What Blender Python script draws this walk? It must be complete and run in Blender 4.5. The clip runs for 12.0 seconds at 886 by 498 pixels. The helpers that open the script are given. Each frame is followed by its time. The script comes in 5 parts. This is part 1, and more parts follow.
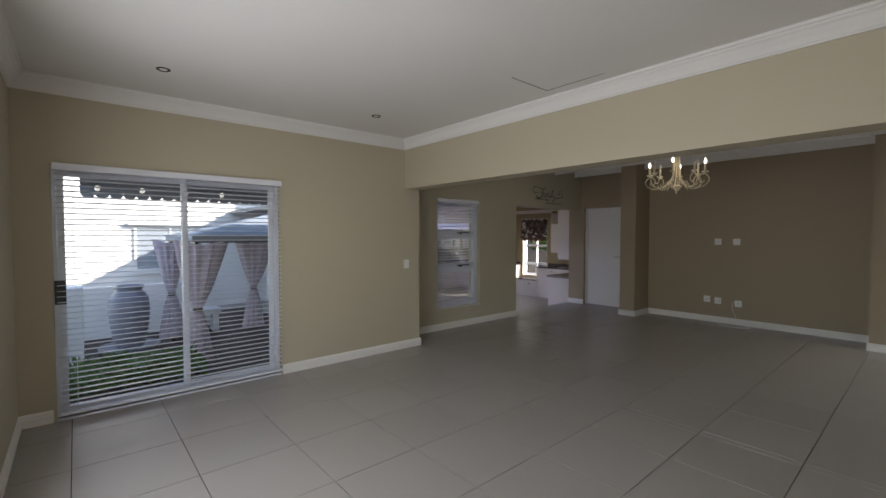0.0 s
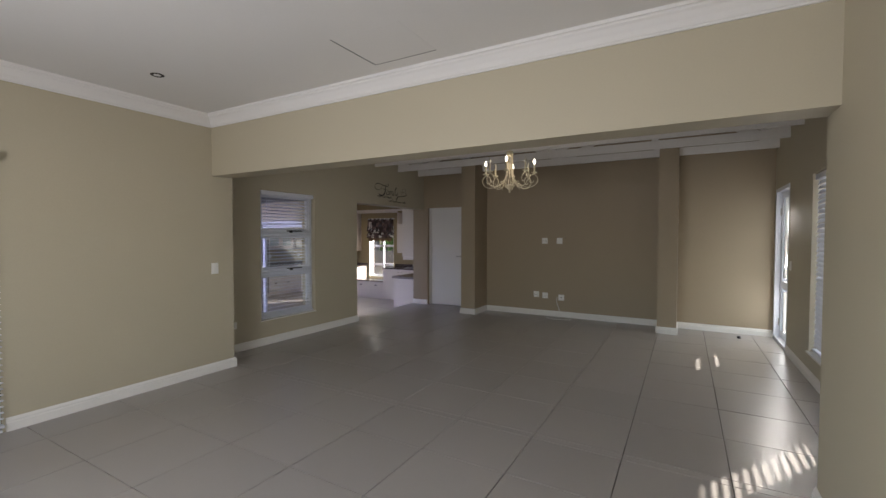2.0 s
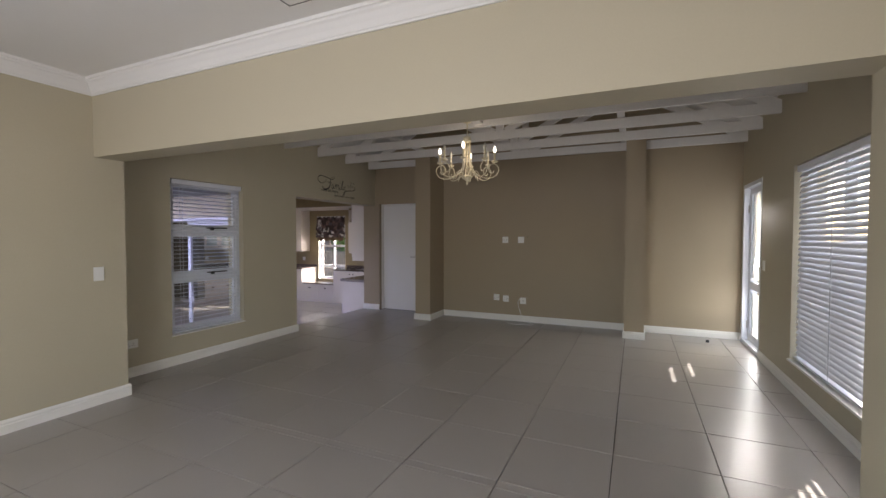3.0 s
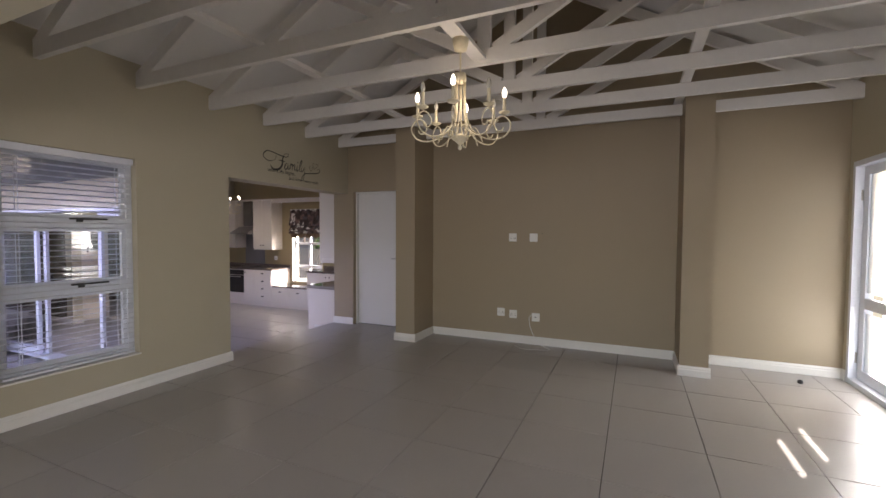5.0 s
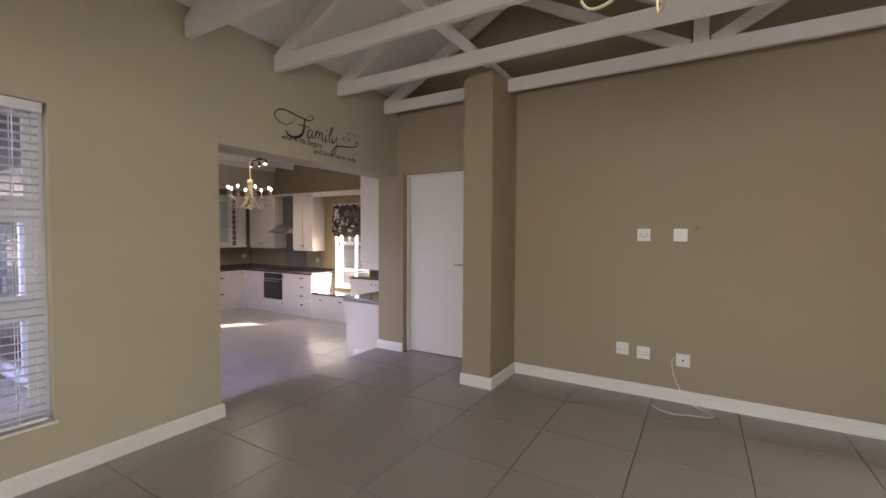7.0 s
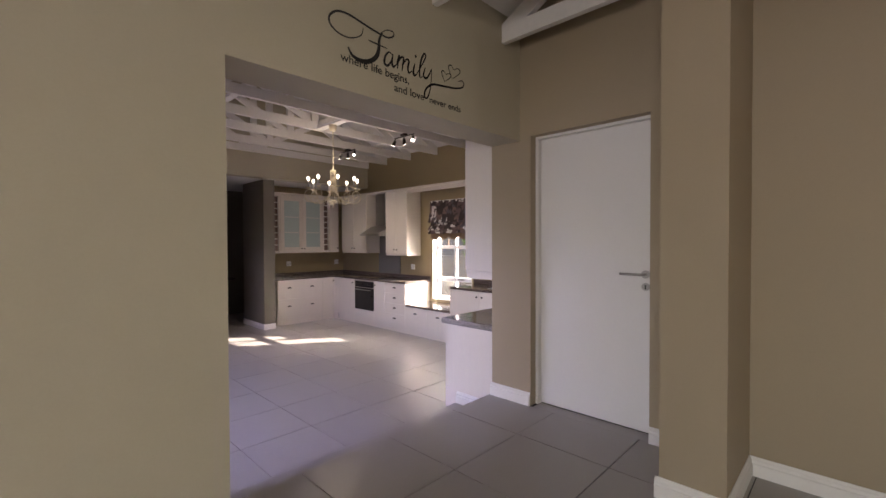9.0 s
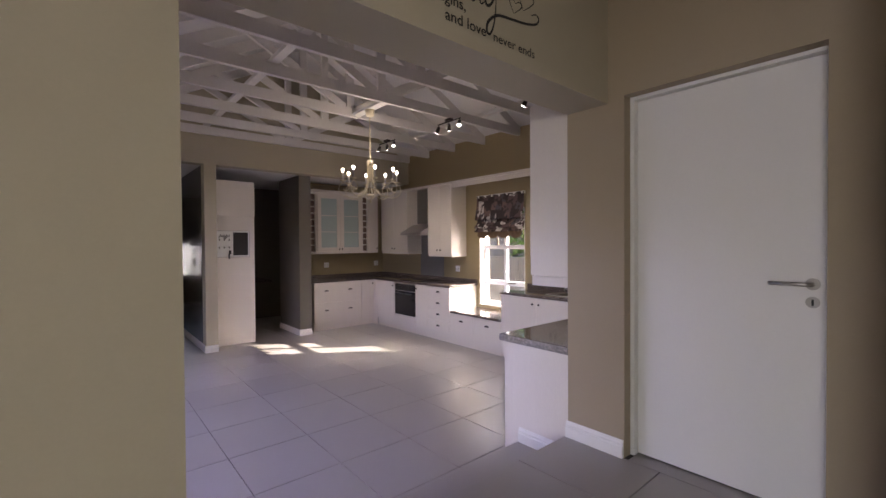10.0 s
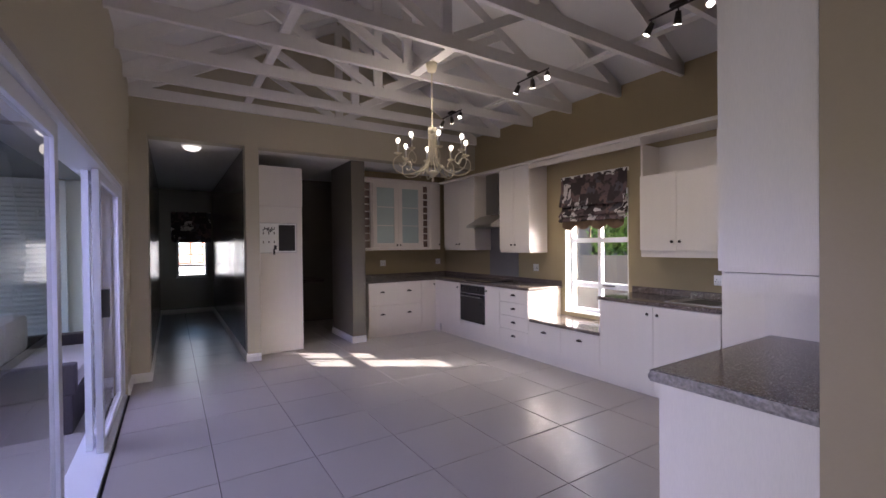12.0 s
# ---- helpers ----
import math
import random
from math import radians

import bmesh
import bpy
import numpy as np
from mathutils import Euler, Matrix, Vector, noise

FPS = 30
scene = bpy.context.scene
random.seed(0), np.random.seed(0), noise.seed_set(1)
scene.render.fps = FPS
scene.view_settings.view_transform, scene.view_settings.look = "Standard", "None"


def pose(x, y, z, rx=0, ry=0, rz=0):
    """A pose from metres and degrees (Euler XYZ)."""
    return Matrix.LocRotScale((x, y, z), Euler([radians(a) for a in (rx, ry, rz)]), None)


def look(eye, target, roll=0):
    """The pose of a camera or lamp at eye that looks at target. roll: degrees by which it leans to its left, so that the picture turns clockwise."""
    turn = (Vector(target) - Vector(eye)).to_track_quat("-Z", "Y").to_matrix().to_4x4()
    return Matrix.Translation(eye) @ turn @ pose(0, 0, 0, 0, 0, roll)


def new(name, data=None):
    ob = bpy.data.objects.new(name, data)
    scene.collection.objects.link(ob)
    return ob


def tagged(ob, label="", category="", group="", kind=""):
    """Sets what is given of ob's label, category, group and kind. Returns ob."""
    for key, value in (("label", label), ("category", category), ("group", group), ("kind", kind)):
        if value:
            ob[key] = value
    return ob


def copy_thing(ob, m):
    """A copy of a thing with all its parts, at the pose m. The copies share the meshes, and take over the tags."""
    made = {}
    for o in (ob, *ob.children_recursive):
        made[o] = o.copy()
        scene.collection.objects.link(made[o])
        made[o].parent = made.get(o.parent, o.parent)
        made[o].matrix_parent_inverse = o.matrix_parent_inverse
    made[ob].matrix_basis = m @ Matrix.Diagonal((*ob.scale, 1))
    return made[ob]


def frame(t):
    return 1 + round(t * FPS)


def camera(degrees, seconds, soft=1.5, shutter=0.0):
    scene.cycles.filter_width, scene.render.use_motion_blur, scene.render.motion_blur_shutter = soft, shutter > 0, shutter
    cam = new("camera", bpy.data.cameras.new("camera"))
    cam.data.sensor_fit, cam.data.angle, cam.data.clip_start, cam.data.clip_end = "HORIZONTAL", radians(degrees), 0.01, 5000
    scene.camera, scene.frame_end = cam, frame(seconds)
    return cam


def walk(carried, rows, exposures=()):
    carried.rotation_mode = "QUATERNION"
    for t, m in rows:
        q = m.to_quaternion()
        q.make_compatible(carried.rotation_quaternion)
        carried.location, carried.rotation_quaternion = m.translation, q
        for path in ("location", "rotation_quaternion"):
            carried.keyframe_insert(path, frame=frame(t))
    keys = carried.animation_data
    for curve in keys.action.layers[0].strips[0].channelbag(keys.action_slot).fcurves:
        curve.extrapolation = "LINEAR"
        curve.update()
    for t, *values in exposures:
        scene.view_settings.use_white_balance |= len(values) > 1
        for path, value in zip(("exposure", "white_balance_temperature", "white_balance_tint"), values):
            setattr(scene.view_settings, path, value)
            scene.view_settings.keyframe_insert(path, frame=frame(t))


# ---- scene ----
cam = camera(92.2, 12.0)
PATH = [
    (0, (0.028, -0.053, 1.484), (1.334, 1.461, 1.418), 0.0),
    (0.5, (0.065, -0.029, 1.476), (1.49, 1.372, 1.411), -0.0),
    (1, (0.161, -0.007, 1.464), (1.697, 1.272, 1.401), 0.2),
    (1.5, (0.334, 0.051, 1.447), (1.984, 1.179, 1.389), 0.1),
    (2, (0.569, 0.139, 1.451), (2.307, 1.126, 1.391), 0.1),
    (2.5, (0.874, 0.27, 1.444), (2.673, 1.143, 1.383), 0.2),
    (3, (1.226, 0.365, 1.426), (3.049, 1.185, 1.367), 0.1),
    (3.2, (1.377, 0.392, 1.432), (3.202, 1.207, 1.371), 0.1),
    (4.8, (2.648, 0.86, 1.427), (4.475, 1.67, 1.349), 0.4),
    (5, (2.831, 0.934, 1.42), (4.655, 1.75, 1.346), 0.3),
    (5.5, (3.216, 1.171, 1.392), (5.035, 2.0, 1.321), 0.3),
    (6, (3.613, 1.418, 1.392), (5.408, 2.297, 1.321), 0.3),
    (6.5, (3.972, 1.703, 1.373), (5.726, 2.661, 1.306), 0.2),
    (7, (4.308, 1.963, 1.368), (6.02, 2.995, 1.298), 0.3),
    (7.2, (4.451, 2.059, 1.365), (6.138, 3.133, 1.298), 0.3),
    (8.8, (5.384, 2.985, 1.262), (6.857, 4.338, 1.222), -0.2),
    (9, (5.496, 3.12, 1.252), (6.932, 4.51, 1.217), -0.2),
    (9.5, (5.712, 3.427, 1.238), (7.083, 4.883, 1.209), -0.2),
    (10, (5.94, 3.724, 1.228), (7.238, 5.245, 1.198), -0.4),
    (10.5, (6.12, 4.03, 1.212), (7.356, 5.602, 1.182), -0.5),
    (11, (6.273, 4.296, 1.188), (7.456, 5.908, 1.161), -0.6),
    (11.5, (6.42, 4.536, 1.152), (7.544, 6.19, 1.131), -0.6),
    (12, (6.525, 4.747, 1.113), (7.599, 6.434, 1.093), -0.6),
]
EXPOSURES = [(0, 1.27, 6500, 11), (1, 1.3, 6500, 12), (1.5, 1.43, 6500, 12), (2.5, 1.73, 6500, 13), (3.2, 1.9, 6550, 14), (5.5, 2.26, 6700, 17), (7, 2.66, 7000, 18), (9, 2.58, 7000, 18), (10.5, 2.33, 6600, 18), (12, 2.27, 6350, 18)]
walk(cam, [(t, look(eye, target, roll)) for t, eye, target, roll in PATH], EXPOSURES)

# ---- light ----
world = bpy.data.worlds.new("world")
scene.world = world
world.use_nodes = True
wn = world.node_tree.nodes
sky = wn.new("ShaderNodeTexSky")
sky.sky_type, sky.sun_disc = "NISHITA", False
SUN_TO = Vector((0.82, -0.57, 0.47)).normalized()
sky.sun_elevation = math.asin(SUN_TO.z)
sky.sun_rotation = math.atan2(SUN_TO.x, SUN_TO.y)
world.node_tree.links.new(sky.outputs[0], wn["Background"].inputs[0])
wn["Background"].inputs[1].default_value = 0.15
sun = new("sun", bpy.data.lights.new("sun", "SUN"))
sun.data.energy, sun.data.angle, sun.data.color = 5.0, radians(0.5), (1.0, 0.94, 0.85)
sun.matrix_world = look((20, -10, 12), Vector((20, -10, 12)) - SUN_TO)


def area_lamp(name, eye, target, sx, sy, watts, color, spread=180):
    ob = new(name, bpy.data.lights.new(name, "AREA"))
    ob.data.shape, ob.data.size, ob.data.size_y = "RECTANGLE", sx, sy
    ob.data.energy, ob.data.color = watts, color
    ob.data.spread = radians(spread)
    ob.matrix_world = look(eye, target)
    return ob


def point_lamp(name, eye, watts, color, radius=0.03):
    ob = new(name, bpy.data.lights.new(name, "POINT"))
    ob.data.energy, ob.data.color, ob.data.shadow_soft_size = watts, color, radius
    ob.location = eye
    return ob


# daylight at the openings, and the lit lamps
COOL = (0.80, 0.88, 1.0)
area_lamp("sky_west_window", (-0.62, 1.7, 1.35), (5, 1.7, 1.2), 2.5, 1.4, 24, (0.97, 0.98, 1.0))
area_lamp("sky_south_door_upper", (7.735, -1.045, 1.42), (7.735, 5, 1.42), 0.60, 1.10, 0.8, (0.95, 0.99, 1.0))
area_lamp("sky_south_door_lower", (7.735, -1.045, 0.43), (7.735, 5, 0.43), 0.60, 0.54, 1.6, (0.95, 0.99, 1.0))
area_lamp("sun_through_frosted_door", (7.735, -1.06, 1.40), (7.735 - 0.82, -1.06 + 0.57, 1.40 - 0.47), 0.30, 0.85, 3.8, (1.0, 0.97, 0.90), 125)
area_lamp("sky_south_window", (5.4, -1.60, 1.2), (5.4, 5, 1.2), 1.7, 1.8, 5.5, (0.88, 0.94, 1.0))
area_lamp("sky_kitchen_door", (4.6, 7.9, 1.88), (7.4, 7.9, -0.36), 3.8, 0.3, 8.5, (0.54, 0.54, 1.0), 115)
area_lamp("sky_kitchen_window", (11.5, 8.2, 2.2), (9.2, 8.4, 0.0), 0.9, 0.5, 7, (0.95, 0.97, 1.0))
point_lamp("light_family_chandelier", (5.53, 2.02, 2.28), 1.3, (1.0, 0.86, 0.68), 0.2)
point_lamp("light_kitchen_chandelier", (8.63, 8.22, 2.30), 2.2, (1.0, 0.88, 0.74), 0.25)
for spot_y in (6.405, 7.855, 9.305):
    so = new("light_spot_bar", bpy.data.lights.new("light_spot_bar", "SPOT"))
    so.data.energy, so.data.color, so.data.spot_size, so.data.spot_blend, so.data.shadow_soft_size = 9, (1.0, 0.90, 0.76), radians(110), 1.0, 0.06
    so.matrix_world = look((9.55, spot_y, 2.66), (10.1, spot_y + 0.5, 0.5))
point_lamp("light_passage", (6.76, 11.02, 2.2), 0.05, (1.0, 0.9, 0.76), 0.08)

# ---- materials ----
def mat(name, color, rough=0.6, metal=0.0, grain=0.0, grain_scale=60.0, blotch=0.0, blotch_scale=1.5, bump=0.0, rnd=0.0, stretch=(1, 1, 1), spec=0.5):
    """A surface with fine grain, broad blotches, relief and a shift from piece to piece."""
    m = bpy.data.materials.new(name)
    m.use_nodes = True
    nt = m.node_tree
    n, l = nt.nodes, nt.links
    b = n["Principled BSDF"]
    b.inputs["Roughness"].default_value = rough
    b.inputs["Metallic"].default_value = metal
    b.inputs["Specular IOR Level"].default_value = spec
    base = n.new("ShaderNodeRGB")
    base.outputs[0].default_value = (*color, 1)
    tc = n.new("ShaderNodeTexCoord")
    mp = n.new("ShaderNodeMapping")
    mp.inputs["Scale"].default_value = stretch
    l.new(tc.outputs["Object"], mp.inputs[0])
    out = base.outputs[0]

    def shade(out, fac_socket, amount):
        hsv = n.new("ShaderNodeHueSaturation")
        mr = n.new("ShaderNodeMapRange")
        mr.inputs[3].default_value, mr.inputs[4].default_value = 1 - amount, 1 + amount
        l.new(fac_socket, mr.inputs[0])
        l.new(mr.outputs[0], hsv.inputs["Value"])
        l.new(out, hsv.inputs["Color"])
        return hsv.outputs[0]

    if grain or bump:
        fine = n.new("ShaderNodeTexNoise")
        fine.inputs["Scale"].default_value, fine.inputs["Detail"].default_value = grain_scale, 5
        l.new(mp.outputs[0], fine.inputs["Vector"])
        if grain:
            out = shade(out, fine.outputs["Fac"], grain)
        if bump:
            bp = n.new("ShaderNodeBump")
            bp.inputs["Strength"].default_value, bp.inputs["Distance"].default_value = bump, 0.004
            l.new(fine.outputs["Fac"], bp.inputs["Height"])
            l.new(bp.outputs[0], b.inputs["Normal"])
    if blotch:
        big = n.new("ShaderNodeTexNoise")
        big.inputs["Scale"].default_value, big.inputs["Detail"].default_value = blotch_scale, 4
        l.new(mp.outputs[0], big.inputs["Vector"])
        out = shade(out, big.outputs["Fac"], blotch)
        mr = n.new("ShaderNodeMapRange")
        mr.inputs[3].default_value, mr.inputs[4].default_value = max(0.02, rough - 0.08), min(1, rough + 0.08)
        l.new(big.outputs["Fac"], mr.inputs[0])
        l.new(mr.outputs[0], b.inputs["Roughness"])
    if rnd:
        oi = n.new("ShaderNodeObjectInfo")
        out = shade(out, oi.outputs["Random"], rnd)
    l.new(out, b.inputs["Base Color"])
    return m


def glow(name, color, strength):
    m = bpy.data.materials.new(name)
    m.use_nodes = True
    b = m.node_tree.nodes["Principled BSDF"]
    b.inputs["Base Color"].default_value = (*color, 1)
    b.inputs["Emission Color"].default_value = (*color, 1)
    b.inputs["Emission Strength"].default_value = strength
    return m


def glass_mat(name, color=(1, 1, 1), rough=0.0, ior=1.45):
    m = bpy.data.materials.new(name)
    m.use_nodes = True
    b = m.node_tree.nodes["Principled BSDF"]
    b.inputs["Base Color"].default_value = (*color, 1)
    b.inputs["Transmission Weight"].default_value = 1.0
    b.inputs["Roughness"].default_value = rough
    b.inputs["IOR"].default_value = ior
    return m


M_WALL = mat("sage_wall_paint", (0.47, 0.42, 0.31), 0.6, grain=0.03, grain_scale=90, blotch=0.03, blotch_scale=0.8, bump=0.08)
M_BROWN = mat("tan_wall_paint", (0.35, 0.28, 0.19), 0.6, grain=0.03, grain_scale=90, blotch=0.05, blotch_scale=0.9, bump=0.08)
M_KWALL = mat("olive_kitchen_paint", (0.34, 0.27, 0.15), 0.6, grain=0.03, grain_scale=90, blotch=0.04, blotch_scale=0.9, bump=0.08)
M_WHITE = mat("white_trim_paint", (0.78, 0.76, 0.72), 0.4, grain=0.03, grain_scale=40, blotch=0.03, bump=0.05)
M_CEIL = mat("white_ceiling_paint", (0.74, 0.72, 0.70), 0.8, grain=0.02, grain_scale=50, blotch=0.03, blotch_scale=0.7, bump=0.05)
M_TIMBER = mat("white_painted_timber", (0.76, 0.73, 0.70), 0.55, grain=0.05, grain_scale=25, blotch=0.04, bump=0.15)
M_TILE = mat("grey_porcelain_tile", (0.36, 0.335, 0.31), 0.29, grain=0.03, grain_scale=45, rnd=0.03)
M_GROUT = mat("dark_grout", (0.05, 0.044, 0.04), 0.9, grain=0.2, grain_scale=40)
M_DOOR = mat("white_door_paint", (0.74, 0.72, 0.69), 0.45, grain=0.02, blotch=0.03, bump=0.04)
M_ALU = mat("white_aluminium", (0.72, 0.74, 0.80), 0.35, grain=0.02, blotch=0.02)
M_STEEL = mat("brushed_steel", (0.45, 0.43, 0.41), 0.3, metal=1.0, grain=0.1, grain_scale=80, stretch=(1, 1, 12))
M_BLACK = mat("black_plastic", (0.015, 0.015, 0.018), 0.35, grain=0.1)
M_CREAM = mat("cream_metal", (0.70, 0.62, 0.44), 0.45, grain=0.12, grain_scale=70, blotch=0.08, blotch_scale=8)
M_SLAT = mat("white_blind_slat", (0.72, 0.73, 0.78), 0.45, grain=0.03, blotch=0.02)
M_CAB = mat("limed_white_cabinet", (0.70, 0.64, 0.58), 0.45, grain=0.09, grain_scale=30, blotch=0.03, stretch=(14, 14, 1), rnd=0.015)
M_PLASTIC = mat("white_plastic", (0.78, 0.77, 0.74), 0.35, grain=0.02)
M_PATIO = mat("white_render", (0.80, 0.80, 0.80), 0.8, grain=0.06, blotch=0.06, bump=0.2)
M_PAVE = mat("patio_paving", (0.36, 0.34, 0.32), 0.6, grain=0.12, grain_scale=30, blotch=0.12)
M_FROST = glass_mat("frosted_glass", (0.93, 0.97, 0.97), 0.45)
M_CABGLASS = mat("etched_cabinet_glass", (0.42, 0.50, 0.49), 0.18, grain=0.02)
M_KNOB = mat("dark_bronze_knob", (0.05, 0.04, 0.035), 0.4, metal=0.6, grain=0.1)
M_OVEN = mat("black_oven_glass", (0.012, 0.012, 0.014), 0.08, grain=0.05)
M_RACK = mat("shaded_rack_wood", (0.16, 0.10, 0.08), 0.6, grain=0.1)
M_DECAL = mat("black_vinyl", (0.012, 0.010, 0.010), 0.5, grain=0.05)
M_LEAF = mat("hedge_leaves", (0.09, 0.20, 0.035), 0.5, grain=0.3, grain_scale=20, rnd=0.2)
M_POT = mat("grey_glazed_pot", (0.24, 0.26, 0.33), 0.4, grain=0.15, grain_scale=14, blotch=0.15, blotch_scale=4)
M_CLOTH = mat("mauve_curtain_cloth", (0.58, 0.50, 0.60), 0.85, grain=0.12, grain_scale=60, blotch=0.08)
M_CANOPY = mat("blue_grey_canopy", (0.28, 0.32, 0.37), 0.8, grain=0.08)
M_SOFA = mat("dark_wicker", (0.06, 0.05, 0.06), 0.6, grain=0.4, grain_scale=90, bump=0.4)
M_CUSH = mat("pale_cushion", (0.62, 0.60, 0.60), 0.9, grain=0.06)
M_BROWNCLOTH = mat("brown_lining_cloth", (0.16, 0.10, 0.06), 0.85, grain=0.15, grain_scale=60)
# Olive taken down so the colour holds the unlit scullery's shade.
M_DARKROOM = mat("shade_darkened_scullery", (0.16, 0.14, 0.11), 0.6, grain=0.03, blotch=0.04)
M_HEDGEWALL = mat("grey_boundary_wall", (0.14, 0.135, 0.14), 0.85, grain=0.1, blotch=0.1)
M_SPOT = glow("spot_face", (1.0, 0.95, 0.85), 2.2)
M_LAMPGLASS = glow("opal_lamp", (1.0, 0.96, 0.88), 0.26)
# Very dark and nearly matte, shared by the paving and the beds.
M_BED = mat("dark_paving_soil", (0.055, 0.045, 0.042), 0.75, spec=0.2, grain=0.2, grain_scale=25, blotch=0.2)
# Soffit greyed well below white so its colour carries the shade.
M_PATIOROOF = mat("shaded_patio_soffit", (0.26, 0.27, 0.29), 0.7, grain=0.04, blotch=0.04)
# Passage shade is mixed into this olive; the gloss is the paint's own.
M_PASSAGE = mat("shade_darkened_enamel", (0.15, 0.13, 0.10), 0.24, grain=0.03, blotch=0.05)
M_CLEARBULB = mat("clear_unlit_bulb", (0.62, 0.58, 0.5), 0.08, grain=0.02)
M_GLASS = glass_mat("clear_glass")
M_BULB = glow("warm_bulb", (1.0, 0.90, 0.74), 1.4)


def print_cloth(name):
    """Brown cloth with a cream and plum collage print."""
    m = bpy.data.materials.new(name)
    m.use_nodes = True
    n, l = m.node_tree.nodes, m.node_tree.links
    b = n["Principled BSDF"]
    b.inputs["Roughness"].default_value = 0.85
    tc = n.new("ShaderNodeTexCoord")
    v = n.new("ShaderNodeTexVoronoi")
    v.distance = "CHEBYCHEV"
    v.inputs["Scale"].default_value = 9.0
    l.new(tc.outputs["Object"], v.inputs["Vector"])
    sep = n.new("ShaderNodeSeparateColor")
    l.new(v.outputs["Color"], sep.inputs[0])
    ramp = n.new("ShaderNodeValToRGB")
    ramp.color_ramp.interpolation = "CONSTANT"
    e = ramp.color_ramp.elements
    e[0].color, e[1].color, e[1].position = (0.045, 0.03, 0.03, 1), (0.62, 0.58, 0.55, 1), 0.62
    for pos, col in ((0.3, (0.12, 0.08, 0.08, 1)), (0.48, (0.09, 0.08, 0.09, 1)), (0.8, (0.16, 0.105, 0.095, 1))):
        x = e.new(pos)
        x.color = col
    l.new(sep.outputs[0], ramp.inputs[0])
    wave = n.new("ShaderNodeTexNoise")
    wave.inputs["Scale"].default_value = 16
    l.new(tc.outputs["Object"], wave.inputs["Vector"])
    r2 = n.new("ShaderNodeValToRGB")
    r2.color_ramp.interpolation = "CONSTANT"
    r2.color_ramp.elements[1].position = 0.56
    l.new(wave.outputs["Fac"], r2.inputs[0])
    mix = n.new("ShaderNodeMix")
    mix.data_type = "RGBA"
    mix.inputs["B"].default_value = (0.05, 0.035, 0.035, 1)
    l.new(r2.outputs[0], mix.inputs["Factor"])
    l.new(ramp.outputs[0], mix.inputs["A"])
    l.new(mix.outputs["Result"], b.inputs["Base Color"])
    return m


def granite(name):
    """Polished granite: dark ground with pale and rust flecks."""
    m = bpy.data.materials.new(name)
    m.use_nodes = True
    n, l = m.node_tree.nodes, m.node_tree.links
    b = n["Principled BSDF"]
    b.inputs["Roughness"].default_value = 0.10
    tc = n.new("ShaderNodeTexCoord")
    v = n.new("ShaderNodeTexVoronoi")
    v.inputs["Scale"].default_value = 230.0
    l.new(tc.outputs["Object"], v.inputs["Vector"])
    sep = n.new("ShaderNodeSeparateColor")
    l.new(v.outputs["Color"], sep.inputs[0])
    ramp = n.new("ShaderNodeValToRGB")
    e = ramp.color_ramp.elements
    e[0].color, e[1].color = (0.032, 0.024, 0.021, 1), (0.48, 0.43, 0.40, 1)
    for pos, col in ((0.5, (0.062, 0.048, 0.043, 1)), (0.82, (0.17, 0.13, 0.115, 1))):
        x = e.new(pos)
        x.color = col
    l.new(sep.outputs[0], ramp.inputs[0])
    l.new(ramp.outputs[0], b.inputs["Base Color"])
    return m


M_SPLASH = mat("grey_honed_splashback", (0.20, 0.19, 0.19), 0.3, grain=0.25, grain_scale=120, blotch=0.08)
M_CHISEL = mat("chiselled_granite_edge", (0.26, 0.23, 0.22), 0.45, grain=0.9, grain_scale=70, blotch=0.2, blotch_scale=30, bump=0.9)
M_PRINT = print_cloth("collage_print_cloth")
M_GRANITE = granite("speckled_granite")


# ---- building helpers ----
def box(bm, x0, x1, y0, y1, z0, z1, bevel=0.0):
    vs = [bm.verts.new(p) for p in ((x0, y0, z0), (x1, y0, z0), (x1, y1, z0), (x0, y1, z0), (x0, y0, z1), (x1, y0, z1), (x1, y1, z1), (x0, y1, z1))]
    fs = [bm.faces.new([vs[i] for i in q]) for q in ((3, 2, 1, 0), (4, 5, 6, 7), (0, 1, 5, 4), (1, 2, 6, 5), (2, 3, 7, 6), (3, 0, 4, 7))]
    if bevel:
        es = list({e for f in fs for e in f.edges})
        bmesh.ops.bevel(bm, geom=es, offset=bevel, segments=2, affect="EDGES", profile=0.6)
    return bm


def boxes(*args, bevel=0.0):
    bm = bmesh.new()
    for a in args:
        t = bmesh.new()
        box(t, *a, bevel=bevel)
        me = bpy.data.meshes.new("t")
        t.to_mesh(me)
        t.free()
        bm.from_mesh(me)
        bpy.data.meshes.remove(me)
    return bm


def part(name, bm, material, parent=None, label="", smooth=False):
    me = bpy.data.meshes.new(name)
    bmesh.ops.recalc_face_normals(bm, faces=bm.faces)
    bm.to_mesh(me)
    bm.free()
    if smooth:
        for p in me.polygons:
            p.use_smooth = True
    if material:
        me.materials.append(material)
    ob = new(name, me)
    if parent:
        ob.parent = parent
    if label:
        tagged(ob, label)
    return ob


def thing(name, label, category, at=(0, 0, 0), rz=0, group="", kind=""):
    ob = new(name)
    ob.empty_display_size = 0.1
    ob.matrix_basis = pose(*at, 0, 0, rz)
    return tagged(ob, label, category, group, kind)


def structure(name, bm, material, label, category):
    return tagged(part(name, bm, material), label, category, kind="structure")


